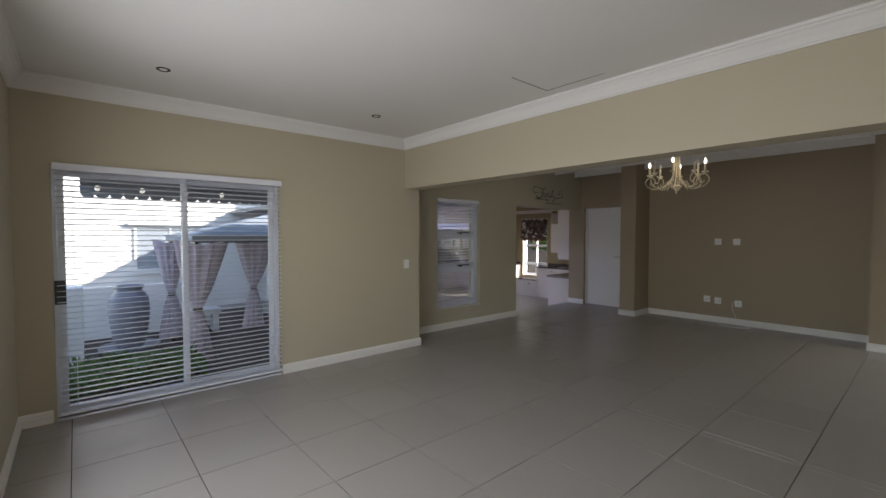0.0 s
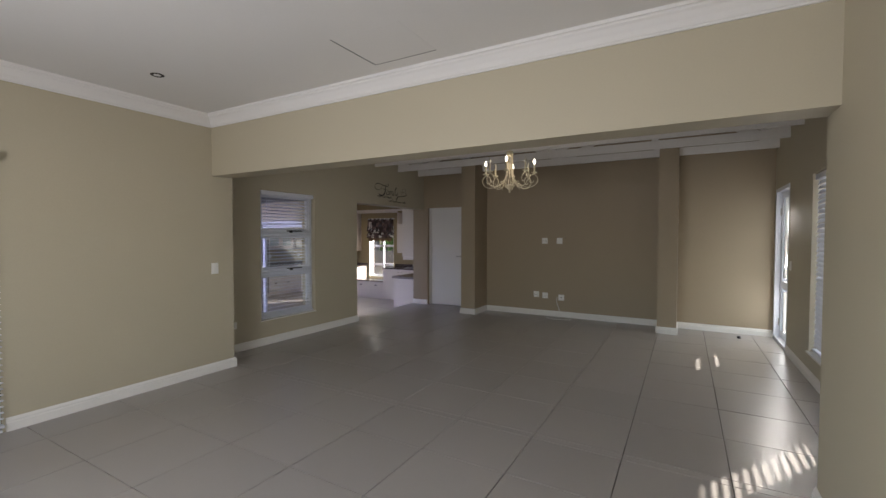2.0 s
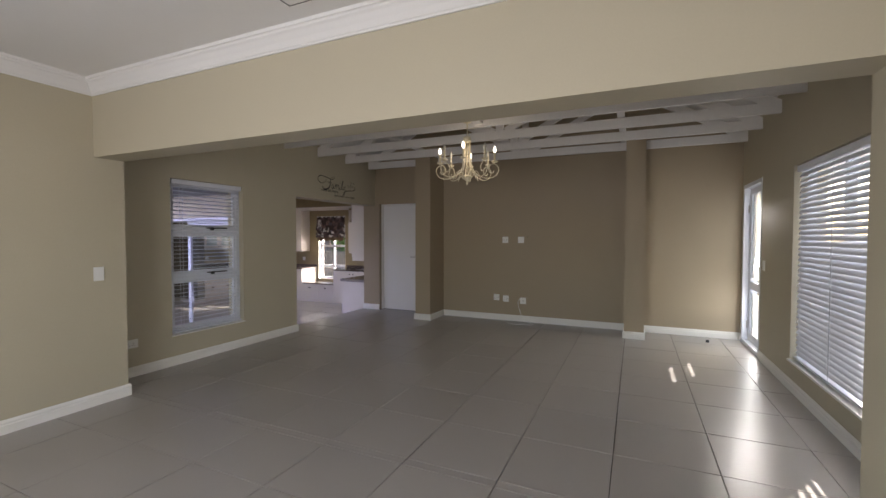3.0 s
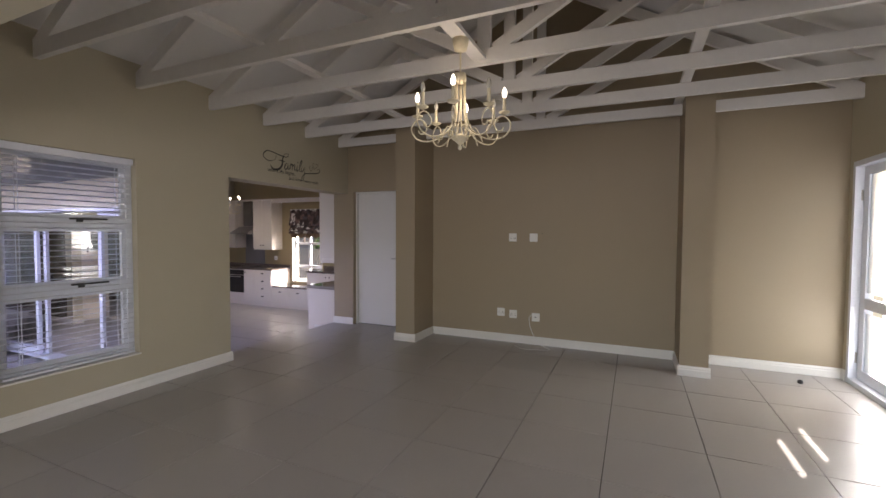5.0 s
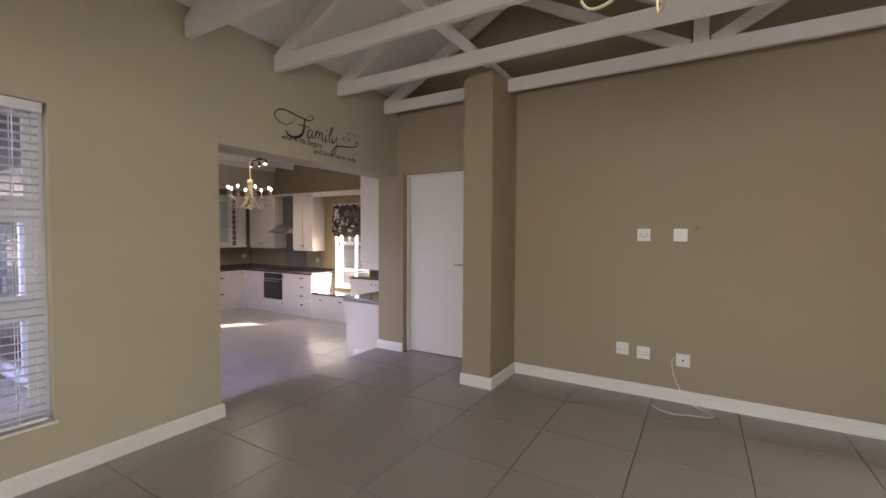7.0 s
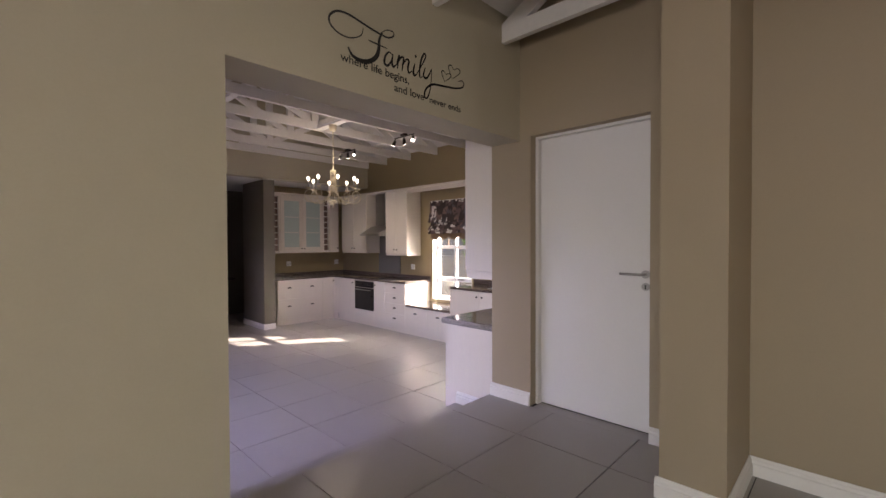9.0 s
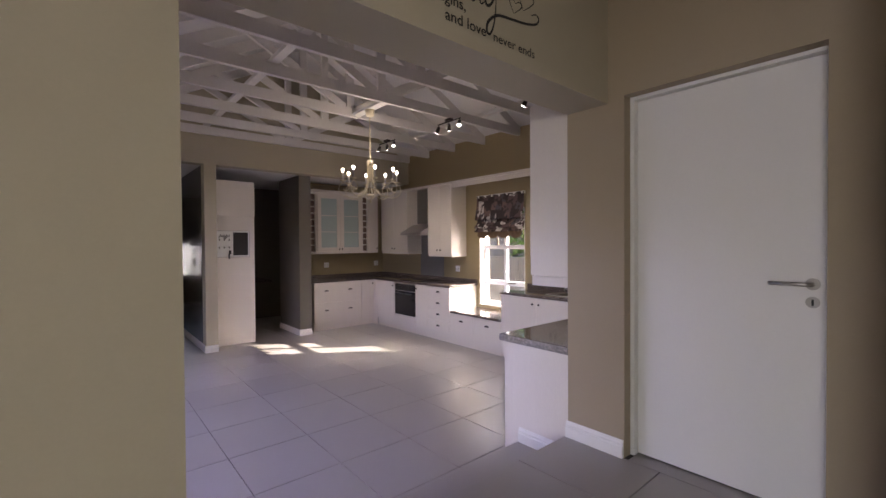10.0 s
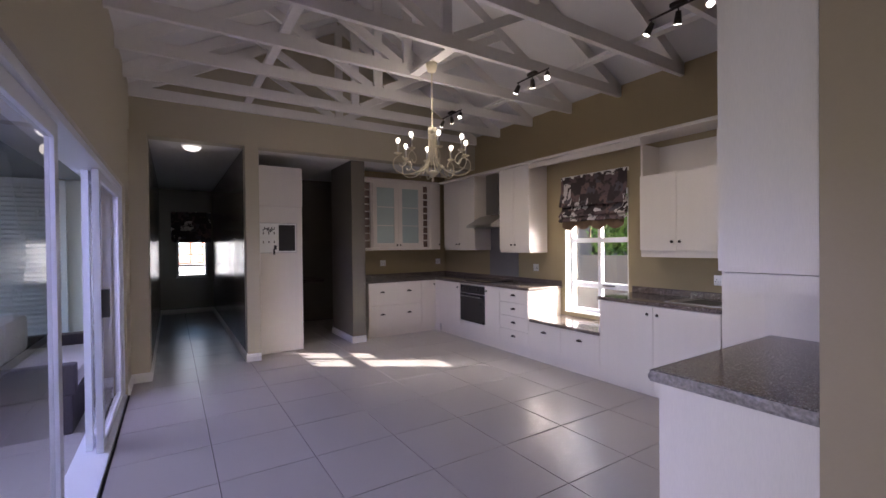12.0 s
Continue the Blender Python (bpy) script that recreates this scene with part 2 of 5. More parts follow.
def cyl(bm, p0, p1, r0, r1=None, seg=12, caps=True):
    """A round bar from p0 to p1."""
    p0, p1 = Vector(p0), Vector(p1)
    r1 = r0 if r1 is None else r1
    d = (p1 - p0).normalized()
    u = d.orthogonal().normalized()
    w = d.cross(u)
    a = [bm.verts.new(p0 + r0 * (math.cos(2 * math.pi * i / seg) * u + math.sin(2 * math.pi * i / seg) * w)) for i in range(seg)]
    b = [bm.verts.new(p1 + r1 * (math.cos(2 * math.pi * i / seg) * u + math.sin(2 * math.pi * i / seg) * w)) for i in range(seg)]
    for i in range(seg):
        bm.faces.new((a[i], a[(i + 1) % seg], b[(i + 1) % seg], b[i]))
    if caps:
        bm.faces.new(a[::-1])
        bm.faces.new(b)
    return bm


def lathe(bm, profile, seg=20, at=(0, 0, 0)):
    """A turned shape from (radius, height) pairs."""
    rings = []
    for r, z in profile:
        rings.append([bm.verts.new((at[0] + max(r, 1e-4) * math.cos(2 * math.pi * i / seg), at[1] + max(r, 1e-4) * math.sin(2 * math.pi * i / seg), at[2] + z)) for i in range(seg)])
    for a, b in zip(rings, rings[1:]):
        for i in range(seg):
            bm.faces.new((a[i], a[(i + 1) % seg], b[(i + 1) % seg], b[i]))
    bm.faces.new(rings[0][::-1])
    bm.faces.new(rings[-1])
    return bm


def tube(bm, points, r, seg=8):
    """A bent bar along points."""
    pts = [Vector(p) for p in points]
    rings = []
    ref = Vector((0.13, 0.31, 0.94)).normalized()
    for i, p in enumerate(pts):
        d = (pts[min(i + 1, len(pts) - 1)] - pts[max(i - 1, 0)]).normalized()
        u = d.cross(ref)
        u = u.normalized() if u.length > 1e-3 else d.orthogonal().normalized()
        w = d.cross(u)
        rr = r[i] if isinstance(r, (list, tuple)) else r
        rings.append([bm.verts.new(p + rr * (math.cos(2 * math.pi * k / seg) * u + math.sin(2 * math.pi * k / seg) * w)) for k in range(seg)])
    for a, b in zip(rings, rings[1:]):
        for k in range(seg):
            bm.faces.new((a[k], a[(k + 1) % seg], b[(k + 1) % seg], b[k]))
    bm.faces.new(rings[0][::-1])
    bm.faces.new(rings[-1])
    return bm


def beam(bm, p0, p1, w, h, side=(1, 0, 0)):
    """A square-edged timber from p0 to p1; w is its width along side, h its depth."""
    p0, p1 = Vector(p0), Vector(p1)
    d = (p1 - p0).normalized()
    u = Vector(side).normalized()
    v = d.cross(u).normalized()
    vs = [bm.verts.new(p + su * u * w / 2 + sv * v * h / 2) for p in (p0, p1) for su, sv in ((-1, -1), (1, -1), (1, 1), (-1, 1))]
    for q in ((3, 2, 1, 0), (4, 5, 6, 7), (0, 1, 5, 4), (1, 2, 6, 5), (2, 3, 7, 6), (3, 0, 4, 7)):
        bm.faces.new([vs[i] for i in q])
    return bm


def wall_along_x(x0, x1, y0, y1, z0, z1, openings=()):
    """A wall along x with openings (xa, xb, za, zb) cut right through it."""
    cuts, blocks, x = sorted(openings), [], x0
    for xa, xb, za, zb in cuts:
        if xa > x:
            blocks.append((x, xa, y0, y1, z0, z1))
        if za > z0:
            blocks.append((xa, xb, y0, y1, z0, za))
        if zb < z1:
            blocks.append((xa, xb, y0, y1, zb, z1))
        x = xb
    if x < x1:
        blocks.append((x, x1, y0, y1, z0, z1))
    return boxes(*blocks)


def wall_along_y(x0, x1, y0, y1, z0, z1, openings=()):
    cuts, blocks, y = sorted(openings), [], y0
    for ya, yb, za, zb in cuts:
        if ya > y:
            blocks.append((x0, x1, y, ya, z0, z1))
        if za > z0:
            blocks.append((x0, x1, ya, yb, z0, za))
        if zb < z1:
            blocks.append((x0, x1, ya, yb, zb, z1))
        y = yb
    if y < y1:
        blocks.append((x0, x1, y, y1, z0, z1))
    return boxes(*blocks)


# ---- plan ----
XW, XB0, XB1, XE = -0.33, 3.29, 3.52, 8.27      # living west wall, dividing beam, east wall
YLS, YLN, YFS, YFN = -0.50, 4.485, -0.98, 4.98  # living south and north, family south and north
YK = 5.25                                       # kitchen face of the dividing wall
ZC, ZBEAM, ZHEAD, ZT, ZTK = 2.70, 2.08, 2.02, 2.69, 2.82   # living ceiling, beam, kitchen opening, truss underside
ZK = -0.36                                      # kitchen floor
XKW, XKE, YKL, YKN = 6.14, 10.98, 10.68, 11.65  # kitchen west, east, lintel, far wall
RIDGE_Y, RIDGE_Z = 2.0, 4.50
OPX0 = 6.14

# ---- structure: living and family room ----
wall_living_west = structure("wall_living_west", wall_along_y(XW - 0.23, XW, YLS - 0.23, YLN + 0.23, 0, ZC, [(0.4, 3.0, 0.5, 2.05)]), M_WALL, "sage green painted plaster wall of the living room", "wall")
wall_living_south = structure("wall_living_south", wall_along_x(XW, XB1, YLS - 0.23, YLS, 0, ZC), M_WALL, "sage green painted plaster wall beside the opening", "wall")
wall_living_north = structure("wall_living_north", wall_along_x(XW, XB1, YLN, YLN + 0.23, 0, ZC, [(-0.11, 1.66, 0.02, 2.03)]), M_WALL, "sage green painted wall around a sliding door", "wall")
beam_divider = structure("wall_beam", boxes((XB0, XB1, YLS, YLN, ZBEAM, 4.3), (XB0, XB1, YLS - 0.8, YLS, ZC, 4.3), (XB0, XB1, YLN, YFN + 0.3, ZC, 4.3)), M_WALL, "deep sage painted beam between living and family room", "wall")
wall_family_north = structure("wall_family_north", wall_along_x(XB1, XE, YFN, YK, 0, 2.95, [(4.25, 5.19, 0.33, 2.06), (OPX0, XE, -0.5, ZHEAD)]), M_WALL, "sage painted wall with a window and a wide kitchen opening", "wall")
wall_family_return_north = structure("wall_return_north", boxes((XB0 + 0.0, XB1, YLN + 0.23, YFN + 0.27, 0, 2.7)), M_WALL, "short painted return of the wall", "wall")
wall_family_return_south = structure("wall_return_south", boxes((XB0, XB1, YFS - 0.25, YLS - 0.23, 0, 2.7)), M_WALL, "short painted return of the wall", "wall")
wall_family_south = structure("wall_family_south", wall_along_x(XB1, XE + 0.3, YFS - 0.25, YFS, 0, 2.95, [(4.60, 6.20, 0.28, 2.09), (7.28, 8.19, 0.0, 2.12)]), M_WALL, "sage painted wall with a window and a glazed door", "wall")
bm = wall_along_y(XE, XE + 0.25, YFS, YK, 0, 4.6, [(4.03, 4.885, 0.0, 2.045)])
wall_east = structure("wall_family_east", bm, M_BROWN, "tan brown painted feature wall below the trusses", "wall")
pillar = structure("wall_pillar_1", boxes((7.71, XE, 0.235, 0.49, 0, ZT + 0.1)), M_BROWN, "square tan painted wall pier", "pier")
structure("wall_pillar_2", boxes((7.71, XE, 3.52, 3.80, 0, ZT + 0.1)), M_BROWN, "square tan painted wall pier", "pier")
ceiling_living = structure("ceiling_living", boxes((XW, XB0, YLS, YLN, ZC, ZC + 0.1)), M_CEIL, "flat white painted living room ceiling", "ceiling")

# raked ceiling of the family room, ridge along x
bm = bmesh.new()
for side in (-1, 1):
    ye = YFS - 0.25 if side < 0 else YK
    ze = 2.76
    for x0, x1 in ((XB1, XE + 0.1),):
        a = [(x0, ye, ze), (x1, ye, ze), (x1, RIDGE_Y, RIDGE_Z), (x0, RIDGE_Y, RIDGE_Z)]
        lo = [bm.verts.new(p) for p in a]
        hi = [bm.verts.new((p[0], p[1], p[2] + 0.06)) for p in a]
        bm.faces.new(lo)
        bm.faces.new(hi[::-1])
        for i in range(4):
            bm.faces.new((lo[i], hi[i], hi[(i + 1) % 4], lo[(i + 1) % 4]))
ceiling_family = structure("ceiling_family", bm, M_CEIL, "white raked ceiling boards above open trusses", "ceiling")


# ---- structure: kitchen ----
structure("wall_kitchen_west", wall_along_y(XKW - 0.23, XKW, YK, 17.5, ZK, 2.95, [(5.75, 10.0, ZK + 0.0, 1.72)]), M_WALL, "sage painted kitchen wall around sliding doors", "wall")
structure("wall_kitchen_east", wall_along_y(XKE, XKE + 0.23, YK - 0.3, YKN + 0.2, ZK, 4.3, [(7.75, 8.69, 0.22, 1.75)]), M_KWALL, "olive painted kitchen wall with a small window", "wall")
structure("wall_kitchen_north", boxes((9.03, XKE, YKN, YKN + 0.2, ZK, 2.9)), M_KWALL, "olive painted wall behind the kitchen cabinets", "wall")
structure("wall_kitchen_south", boxes((XE + 0.25, XKE, YK - 0.25, YK, ZK, 2.95)), M_KWALL, "olive painted wall behind the counter", "wall")
structure("wall_lintel", boxes((XKW, XKE, YKL, YKL + 0.2, 2.40, 4.6)), M_WALL, "painted lintel wall above the passage", "wall")
structure("wall_passage_west", boxes((XKW, 6.31, 10.45, 10.88, ZK, 2.40)), M_WALL, "painted pier beside the passage", "wall")
structure("wall_passage_sides", boxes((XKW, 6.31, 10.88, 15.9, ZK, 2.40), (7.33, 7.49, 10.88, 15.9, ZK, 2.40)), M_PASSAGE, "glossy olive passage side walls, colour darkened for shade", "wall")
structure("wall_column", boxes((7.33, 7.49, YKL, 10.88, ZK, 2.40)), M_WALL, "painted end of the passage wall", "wall")
structure("wall_passage_end", wall_along_x(XKW, 7.49, 15.9, 16.1, ZK, 2.6, [(6.62, 7.21, 0.45, 1.50)]), M_PASSAGE, "passage end wall with a window, colour darkened for shade", "wall")
structure("wall_scullery", boxes((7.49, 10.4, 13.2, 13.4, ZK, 2.6), (8.82, 9.03, 10.9, YKN + 0.2, ZK, 2.40), (10.4, 10.6, YKN + 0.2, 13.4, ZK, 2.40)), M_DARKROOM, "scullery wall with its dimness put into the paint colour", "wall")
structure("ceiling_passage", boxes((XKW, 8.82, YKL + 0.2, 16.1, 2.40, 2.50), (8.82, XKE + 0.2, YKL + 0.2, YKN + 1.6, 2.401, 2.50)), M_CEIL, "flat white passage ceiling", "ceiling")
bm = bmesh.new()
KRX, KRZ = 8.56, 4.30
for xe in (XKW - 0.2, XKE + 0.2):
    a = [(xe, YK, 2.84), (xe, YKL + 0.1, 2.84), (KRX, YKL + 0.1, KRZ), (KRX, YK, KRZ)]
    lo = [bm.verts.new(p) for p in a]
    hi = [bm.verts.new((p[0], p[1], p[2] + 0.06)) for p in a]
    bm.faces.new(lo)
    bm.faces.new(hi[::-1])
    for i in range(4):
        bm.faces.new((lo[i], hi[i], hi[(i + 1) % 4], lo[(i + 1) % 4]))
structure("ceiling_kitchen", bm, M_CEIL, "white raked kitchen ceiling above open trusses", "ceiling")
structure("wall_kitchen_gable", boxes((XKW - 0.2, XKE + 0.2, YK - 0.2, YK - 0.004, 2.95, 4.3)), M_WALL, "painted gable above the kitchen opening", "wall")
structure("step_1", boxes((OPX0, XE + 0.02, YK + 0.03, 5.665, ZK, -0.18), bevel=0.004), M_TILE, "grey tiled step down to the kitchen", "step")

# trusses of the family room
def truss(name, label, length, ridge, rise):
    """An open timber truss along its own y, standing on its bottom chord's underside."""
    t = thing(name, label, "roof truss", group=label)
    W = 0.045
    part("bottom_chord", boxes((-W / 2, W / 2, 0, length, 0, 0.115), bevel=0.003), M_TIMBER, t)
    for s, ye in ((0, 0.0), (1, length)):
        part("top_chord", beam(bmesh.new(), (0, ye, 0.06), (0, ridge, rise), W, 0.115), M_TIMBER, t)
    part("king_post", boxes((-W / 2, W / 2, ridge - 0.05, ridge + 0.05, 0.115, rise - 0.05)), M_TIMBER, t)
    for s in (-1, 1):
        half = ridge if s < 0 else length - ridge
        foot = ridge + s * 0.08
        q = ridge + s * half * 0.5
        part("web", beam(bmesh.new(), (0.0, foot, 0.1), (0.0, q, rise * 0.5), W * 0.9, 0.09), M_TIMBER, t)
    return t


first = truss("roof_truss", "white painted open timber roof truss", YFN - YFS + 0.02, RIDGE_Y - YFS, RIDGE_Z - ZT - 0.08)
first.matrix_basis = pose(8.06, YFS - 0.01, ZT)
for k in range(1, 7):
    copy_thing(first, pose(8.06 - 0.708 * k, YFS - 0.01, ZT))
kt = truss("roof_truss", "white painted open timber kitchen truss", XKE - XKW, 2.42, KRZ - ZTK - 0.08)
kt.matrix_basis = pose(XKW, 10.655, ZTK, 0, 0, -90)
for k in range(7):
    copy_thing(kt, pose(XKW, 10.03 - 0.725 * k, ZTK, 0, 0, -90))

# ---- ground and floors ----
floor = structure("floor", boxes((XW, XB1, YLS, YLN, -0.3, -0.008), (XB1, XE + 0.25, YFS, YK + 0.02, -0.3, -0.008)), M_GROUT, "grey porcelain tiled living and family room floor", "floor")
floor_kitchen = structure("floor_kitchen", boxes((XKW, XKE, YK + 0.02, YKN, ZK - 0.2, ZK - 0.008), (XKW, 10.6, YKN, 16.1, ZK - 0.2, ZK - 0.008)), M_GROUT, "grey porcelain tiled kitchen and passage floor", "floor")

# ---- trim ----
def skirting(name, x0, y0, x1, y1, z, nx, ny):
    """Stepped white skirting along a wall from (x0, y0) to (x1, y1); (nx, ny) points into the room."""
    bm = bmesh.new()
    prof = ((0.0, 0.0), (0.018, 0.0), (0.018, 0.062), (0.013, 0.068), (0.013, 0.082), (0.008, 0.09), (0.004, 0.10), (0.0, 0.10))
    a = [bm.verts.new((x0 + nx * d, y0 + ny * d, z + h)) for d, h in prof]
    b = [bm.verts.new((x1 + nx * d, y1 + ny * d, z + h)) for d, h in prof]
    n = len(prof)
    for i in range(n):
        bm.faces.new((a[i], a[(i + 1) % n], b[(i + 1) % n], b[i]))
    bm.faces.new(a)
    bm.faces.new(b[::-1])
    return structure(name, bm, M_WHITE, "white stepped timber skirting along the wall", "skirting")


E_ = 0.018
for x0, y0, x1, y1, nx, ny in (
        (XW, YLN, -0.13, YLN, 0, -1), (1.68, YLN, XB1 + E_, YLN, 0, -1), (XB1, YLN, XB1, YFN, 1, 0), (XW, 3.0, XW, YLN, 1, 0), (XW, YLS, XW, 3.0, 1, 0),
        (XB1, YFN, OPX0 + E_, YFN, 0, -1), (OPX0, YFN, OPX0, YK, 1, 0),
        (XE, 4.89, XE, YK + 0.01, -1, 0), (XE, 4.028, XE, 3.80, -1, 0), (7.71, 3.80, XE, 3.80, 0, 1), (7.71, 3.52 - E_, 7.71, 3.80 + E_, -1, 0), (7.71, 3.52, XE, 3.52, 0, -1),
        (XE, 0.49, XE, 3.52, -1, 0), (7.71, 0.49, XE, 0.49, 0, 1), (7.71, 0.235 - E_, 7.71, 0.49 + E_, -1, 0), (7.71, 0.235, XE, 0.235, 0, -1),
        (XE, YFS, XE, 0.235, -1, 0), (XB1, YFS, 7.26, YFS, 0, 1), (XW, YLS, XB1 + E_, YLS, 0, 1), (XB1, YFS, XB1, YLS, 1, 0)):
    skirting("baseboard", x0, y0, x1, y1, 0.0, nx, ny)
for x0, y0, x1, y1, nx, ny in ((6.14, 10.02, 6.14, 10.45, 1, 0), (6.14, 10.45, 6.31 + E_, 10.45, 0, -1), (6.31, 10.45, 6.31, 15.9, 1, 0), (7.33 - E_, YKL, 7.49, YKL, 0, -1), (7.33, YKL, 7.33, 15.9, -1, 0),
                               (6.31, 15.9, 7.33, 15.9, 0, -1), (8.82 - E_, 10.9, 9.03, 10.9, 0, -1), (8.82, 10.9, 8.82, YKN + 0.2, -1, 0)):
    skirting("baseboard", x0, y0, x1, y1, ZK, nx, ny)
skirting("baseboard", 8.293, 5.30, 8.293, 5.66, -0.18, -1, 0)


def cornice(x0, y0, x1, y1, nx, ny):
    """Stepped plaster cornice under the living room ceiling."""
    bm = bmesh.new()
    prof = ((0.0, -0.165), (0.018, -0.165), (0.022, -0.15), (0.03, -0.145), (0.05, -0.105), (0.085, -0.06), (0.105, -0.045), (0.11, -0.03), (0.125, -0.025), (0.13, 0.0), (0.0, 0.0))
    prof = [(0.72 * d, 0.72 * h) for d, h in prof]
    ends = []
    for x, y, s in ((x0, y0, 1), (x1, y1, -1)):
        tx, ty = (x1 - x0), (y1 - y0)
        ln = math.hypot(tx, ty)
        tx, ty = s * tx / ln, s * ty / ln
        ends.append([bm.verts.new((x + nx * d + tx * d, y + ny * d + ty * d, ZC + h)) for d, h in prof])
    n = len(prof)
    for i in range(n):
        bm.faces.new((ends[0][i], ends[0][(i + 1) % n], ends[1][(i + 1) % n], ends[1][i]))
    return structure("trim_cornice", bm, M_CEIL, "white stepped plaster cornice under the ceiling", "cornice")


cornice(XW, YLN, XB0, YLN, 0, -1)
cornice(XB0, YLN, XB0, YLS, -1, 0)
cornice(XB0, YLS, XW, YLS, 0, 1)
cornice(XW, YLS, XW, YLN, 1, 0)

# runners tying the trusses, and boards that carry the lamps
for y in (0.53, 3.55):
    tagged(part("timber_runner", boxes((XB1, XE, y - 0.04, y + 0.04, ZT + 0.118, ZT + 0.155)), M_TIMBER), "white painted timber runner across the trusses", "timber")
tagged(part("timber_runner", boxes((5.19, 5.98, 1.97, 2.07, ZT + 0.03, ZT + 0.06)), M_TIMBER), "white painted board carrying the chandelier", "timber")
for x in (7.37, 10.15):
    tagged(part("timber_runner", boxes((x - 0.04, x + 0.04, YK, YKL, ZTK + 0.118, ZTK + 0.155)), M_TIMBER), "white painted timber runner across the trusses", "timber")
tagged(part("timber_runner", boxes((8.58, 8.68, 7.83, 8.60, ZTK + 0.012, ZTK + 0.04)), M_TIMBER), "white painted board carrying the chandelier", "timber")


# ---- blinds, windows and doors ----
def venetian(name, label, x0, x1, ya, z0, z1, tilt, pitch=0.044):
    """A venetian blind hung across x with its head rail at z1."""
    t = thing(name, label, "blind", (0, 0, 0))
    part("head_rail", boxes((x0, x1, ya - 0.03, ya + 0.03, z1 - 0.055, z1), bevel=0.004), M_SLAT, t)
    w = 0.05
    bm = bmesh.new()
    n = 5
    rows = []
    for i in range(n):
        u = (i / (n - 1) - 0.5)
        y, z = u * w, 0.004 * (1 - 4 * u * u)
        c, s = math.cos(radians(tilt)), math.sin(radians(tilt))
        yy, zz = y * c - z * s, y * s + z * c
        rows.append([bm.verts.new((x, yy, zz + dz)) for x in (x0 + 0.012, x1 - 0.012) for dz in (0, 0.0022)])
    for a, b in zip(rows, rows[1:]):
        bm.faces.new((a[0], a[2], b[2], b[0]))
        bm.faces.new((a[1], b[1], b[3], a[3]))
        bm.faces.new((a[0], b[0], b[1], a[1]))
        bm.faces.new((a[2], a[3], b[3], b[2]))
    bm.faces.new((rows[0][0], rows[0][1], rows[0][3], rows[0][2]))
    bm.faces.new((rows[-1][0], rows[-1][2], rows[-1][3], rows[-1][1]))
    first = part("slat", bm, M_SLAT, t)
    z = z1 - 0.085
    first.location = (0, ya, z)
    while z - pitch > z0 + 0.03:
        z -= pitch
        o = new("slat", first.data)
        o.parent = t
        o.location = (0, ya, z + random.uniform(-0.0008, 0.0008))
        o.rotation_euler = (radians(random.uniform(-1.2, 1.2)), 0, 0)
    part("bottom_rail", boxes((x0 + 0.01, x1 - 0.01, ya - 0.025, ya + 0.025, z0, z0 + 0.018), bevel=0.003), M_SLAT, t)
    k = max(2, round((x1 - x0) / 0.55))
    for i in range(k):
        x = x0 + 0.12 + (x1 - x0 - 0.24) * i / (k - 1)
        part("ladder_cord", boxes((x - 0.002, x + 0.002, ya - 0.027, ya - 0.024, z0, z1 - 0.05), (x - 0.002, x + 0.002, ya + 0.024, ya + 0.027, z0, z1 - 0.05)), M_SLAT, t)
    return t


def frame_x(x0, x1, ya, yb, z0, z1, w):
    return boxes((x0, x0 + w, ya, yb, z0, z1), (x1 - w, x1, ya, yb, z0, z1), (x0 + w, x1 - w, ya, yb, z1 - w, z1), (x0 + w, x1 - w, ya, yb, z0, z0 + w), bevel=0.002)


def pane_x(x0, x1, y, z0, z1, parent, m=None):
    ob = part("pane", boxes((x0, x1, y - 0.003, y + 0.003, z0, z1)), m or M_GLASS, parent)
    ob.visible_shadow = False
    return ob


# living room sliding door
sd = tagged(new("door_1"), "white aluminium sliding glass door with a black latch", "sliding door", kind="structure")
part("door_frame", frame_x(-0.11, 1.66, YLN + 0.03, YLN + 0.13, 0.02, 2.03, 0.028), M_ALU, sd)
for x0, x1, y in ((-0.08, 0.83, YLN + 0.05), (0.785, 1.63, YLN + 0.095)):
    p = part("sliding_leaf", frame_x(x0, x1, y, y + 0.035, 0.05, 2.0, 0.045), M_ALU, sd)
    pane_x(x0 + 0.045, x1 - 0.045, y + 0.018, 0.095, 1.955, p)
part("latch", boxes((-0.105, -0.035, YLN - 0.005, YLN + 0.05, 0.93, 1.12), bevel=0.006), M_BLACK, sd, "black latch")
part("sill", boxes((-0.11, 1.66, YLN - 0.012, YLN + 0.10, 0.001, 0.02), bevel=0.002), M_ALU, sd)
venetian("venetian_blind", "white venetian blind lowered over the sliding door, slats open", -0.10, 1.67, YLN - 0.034, 0.05, 2.045, -5)

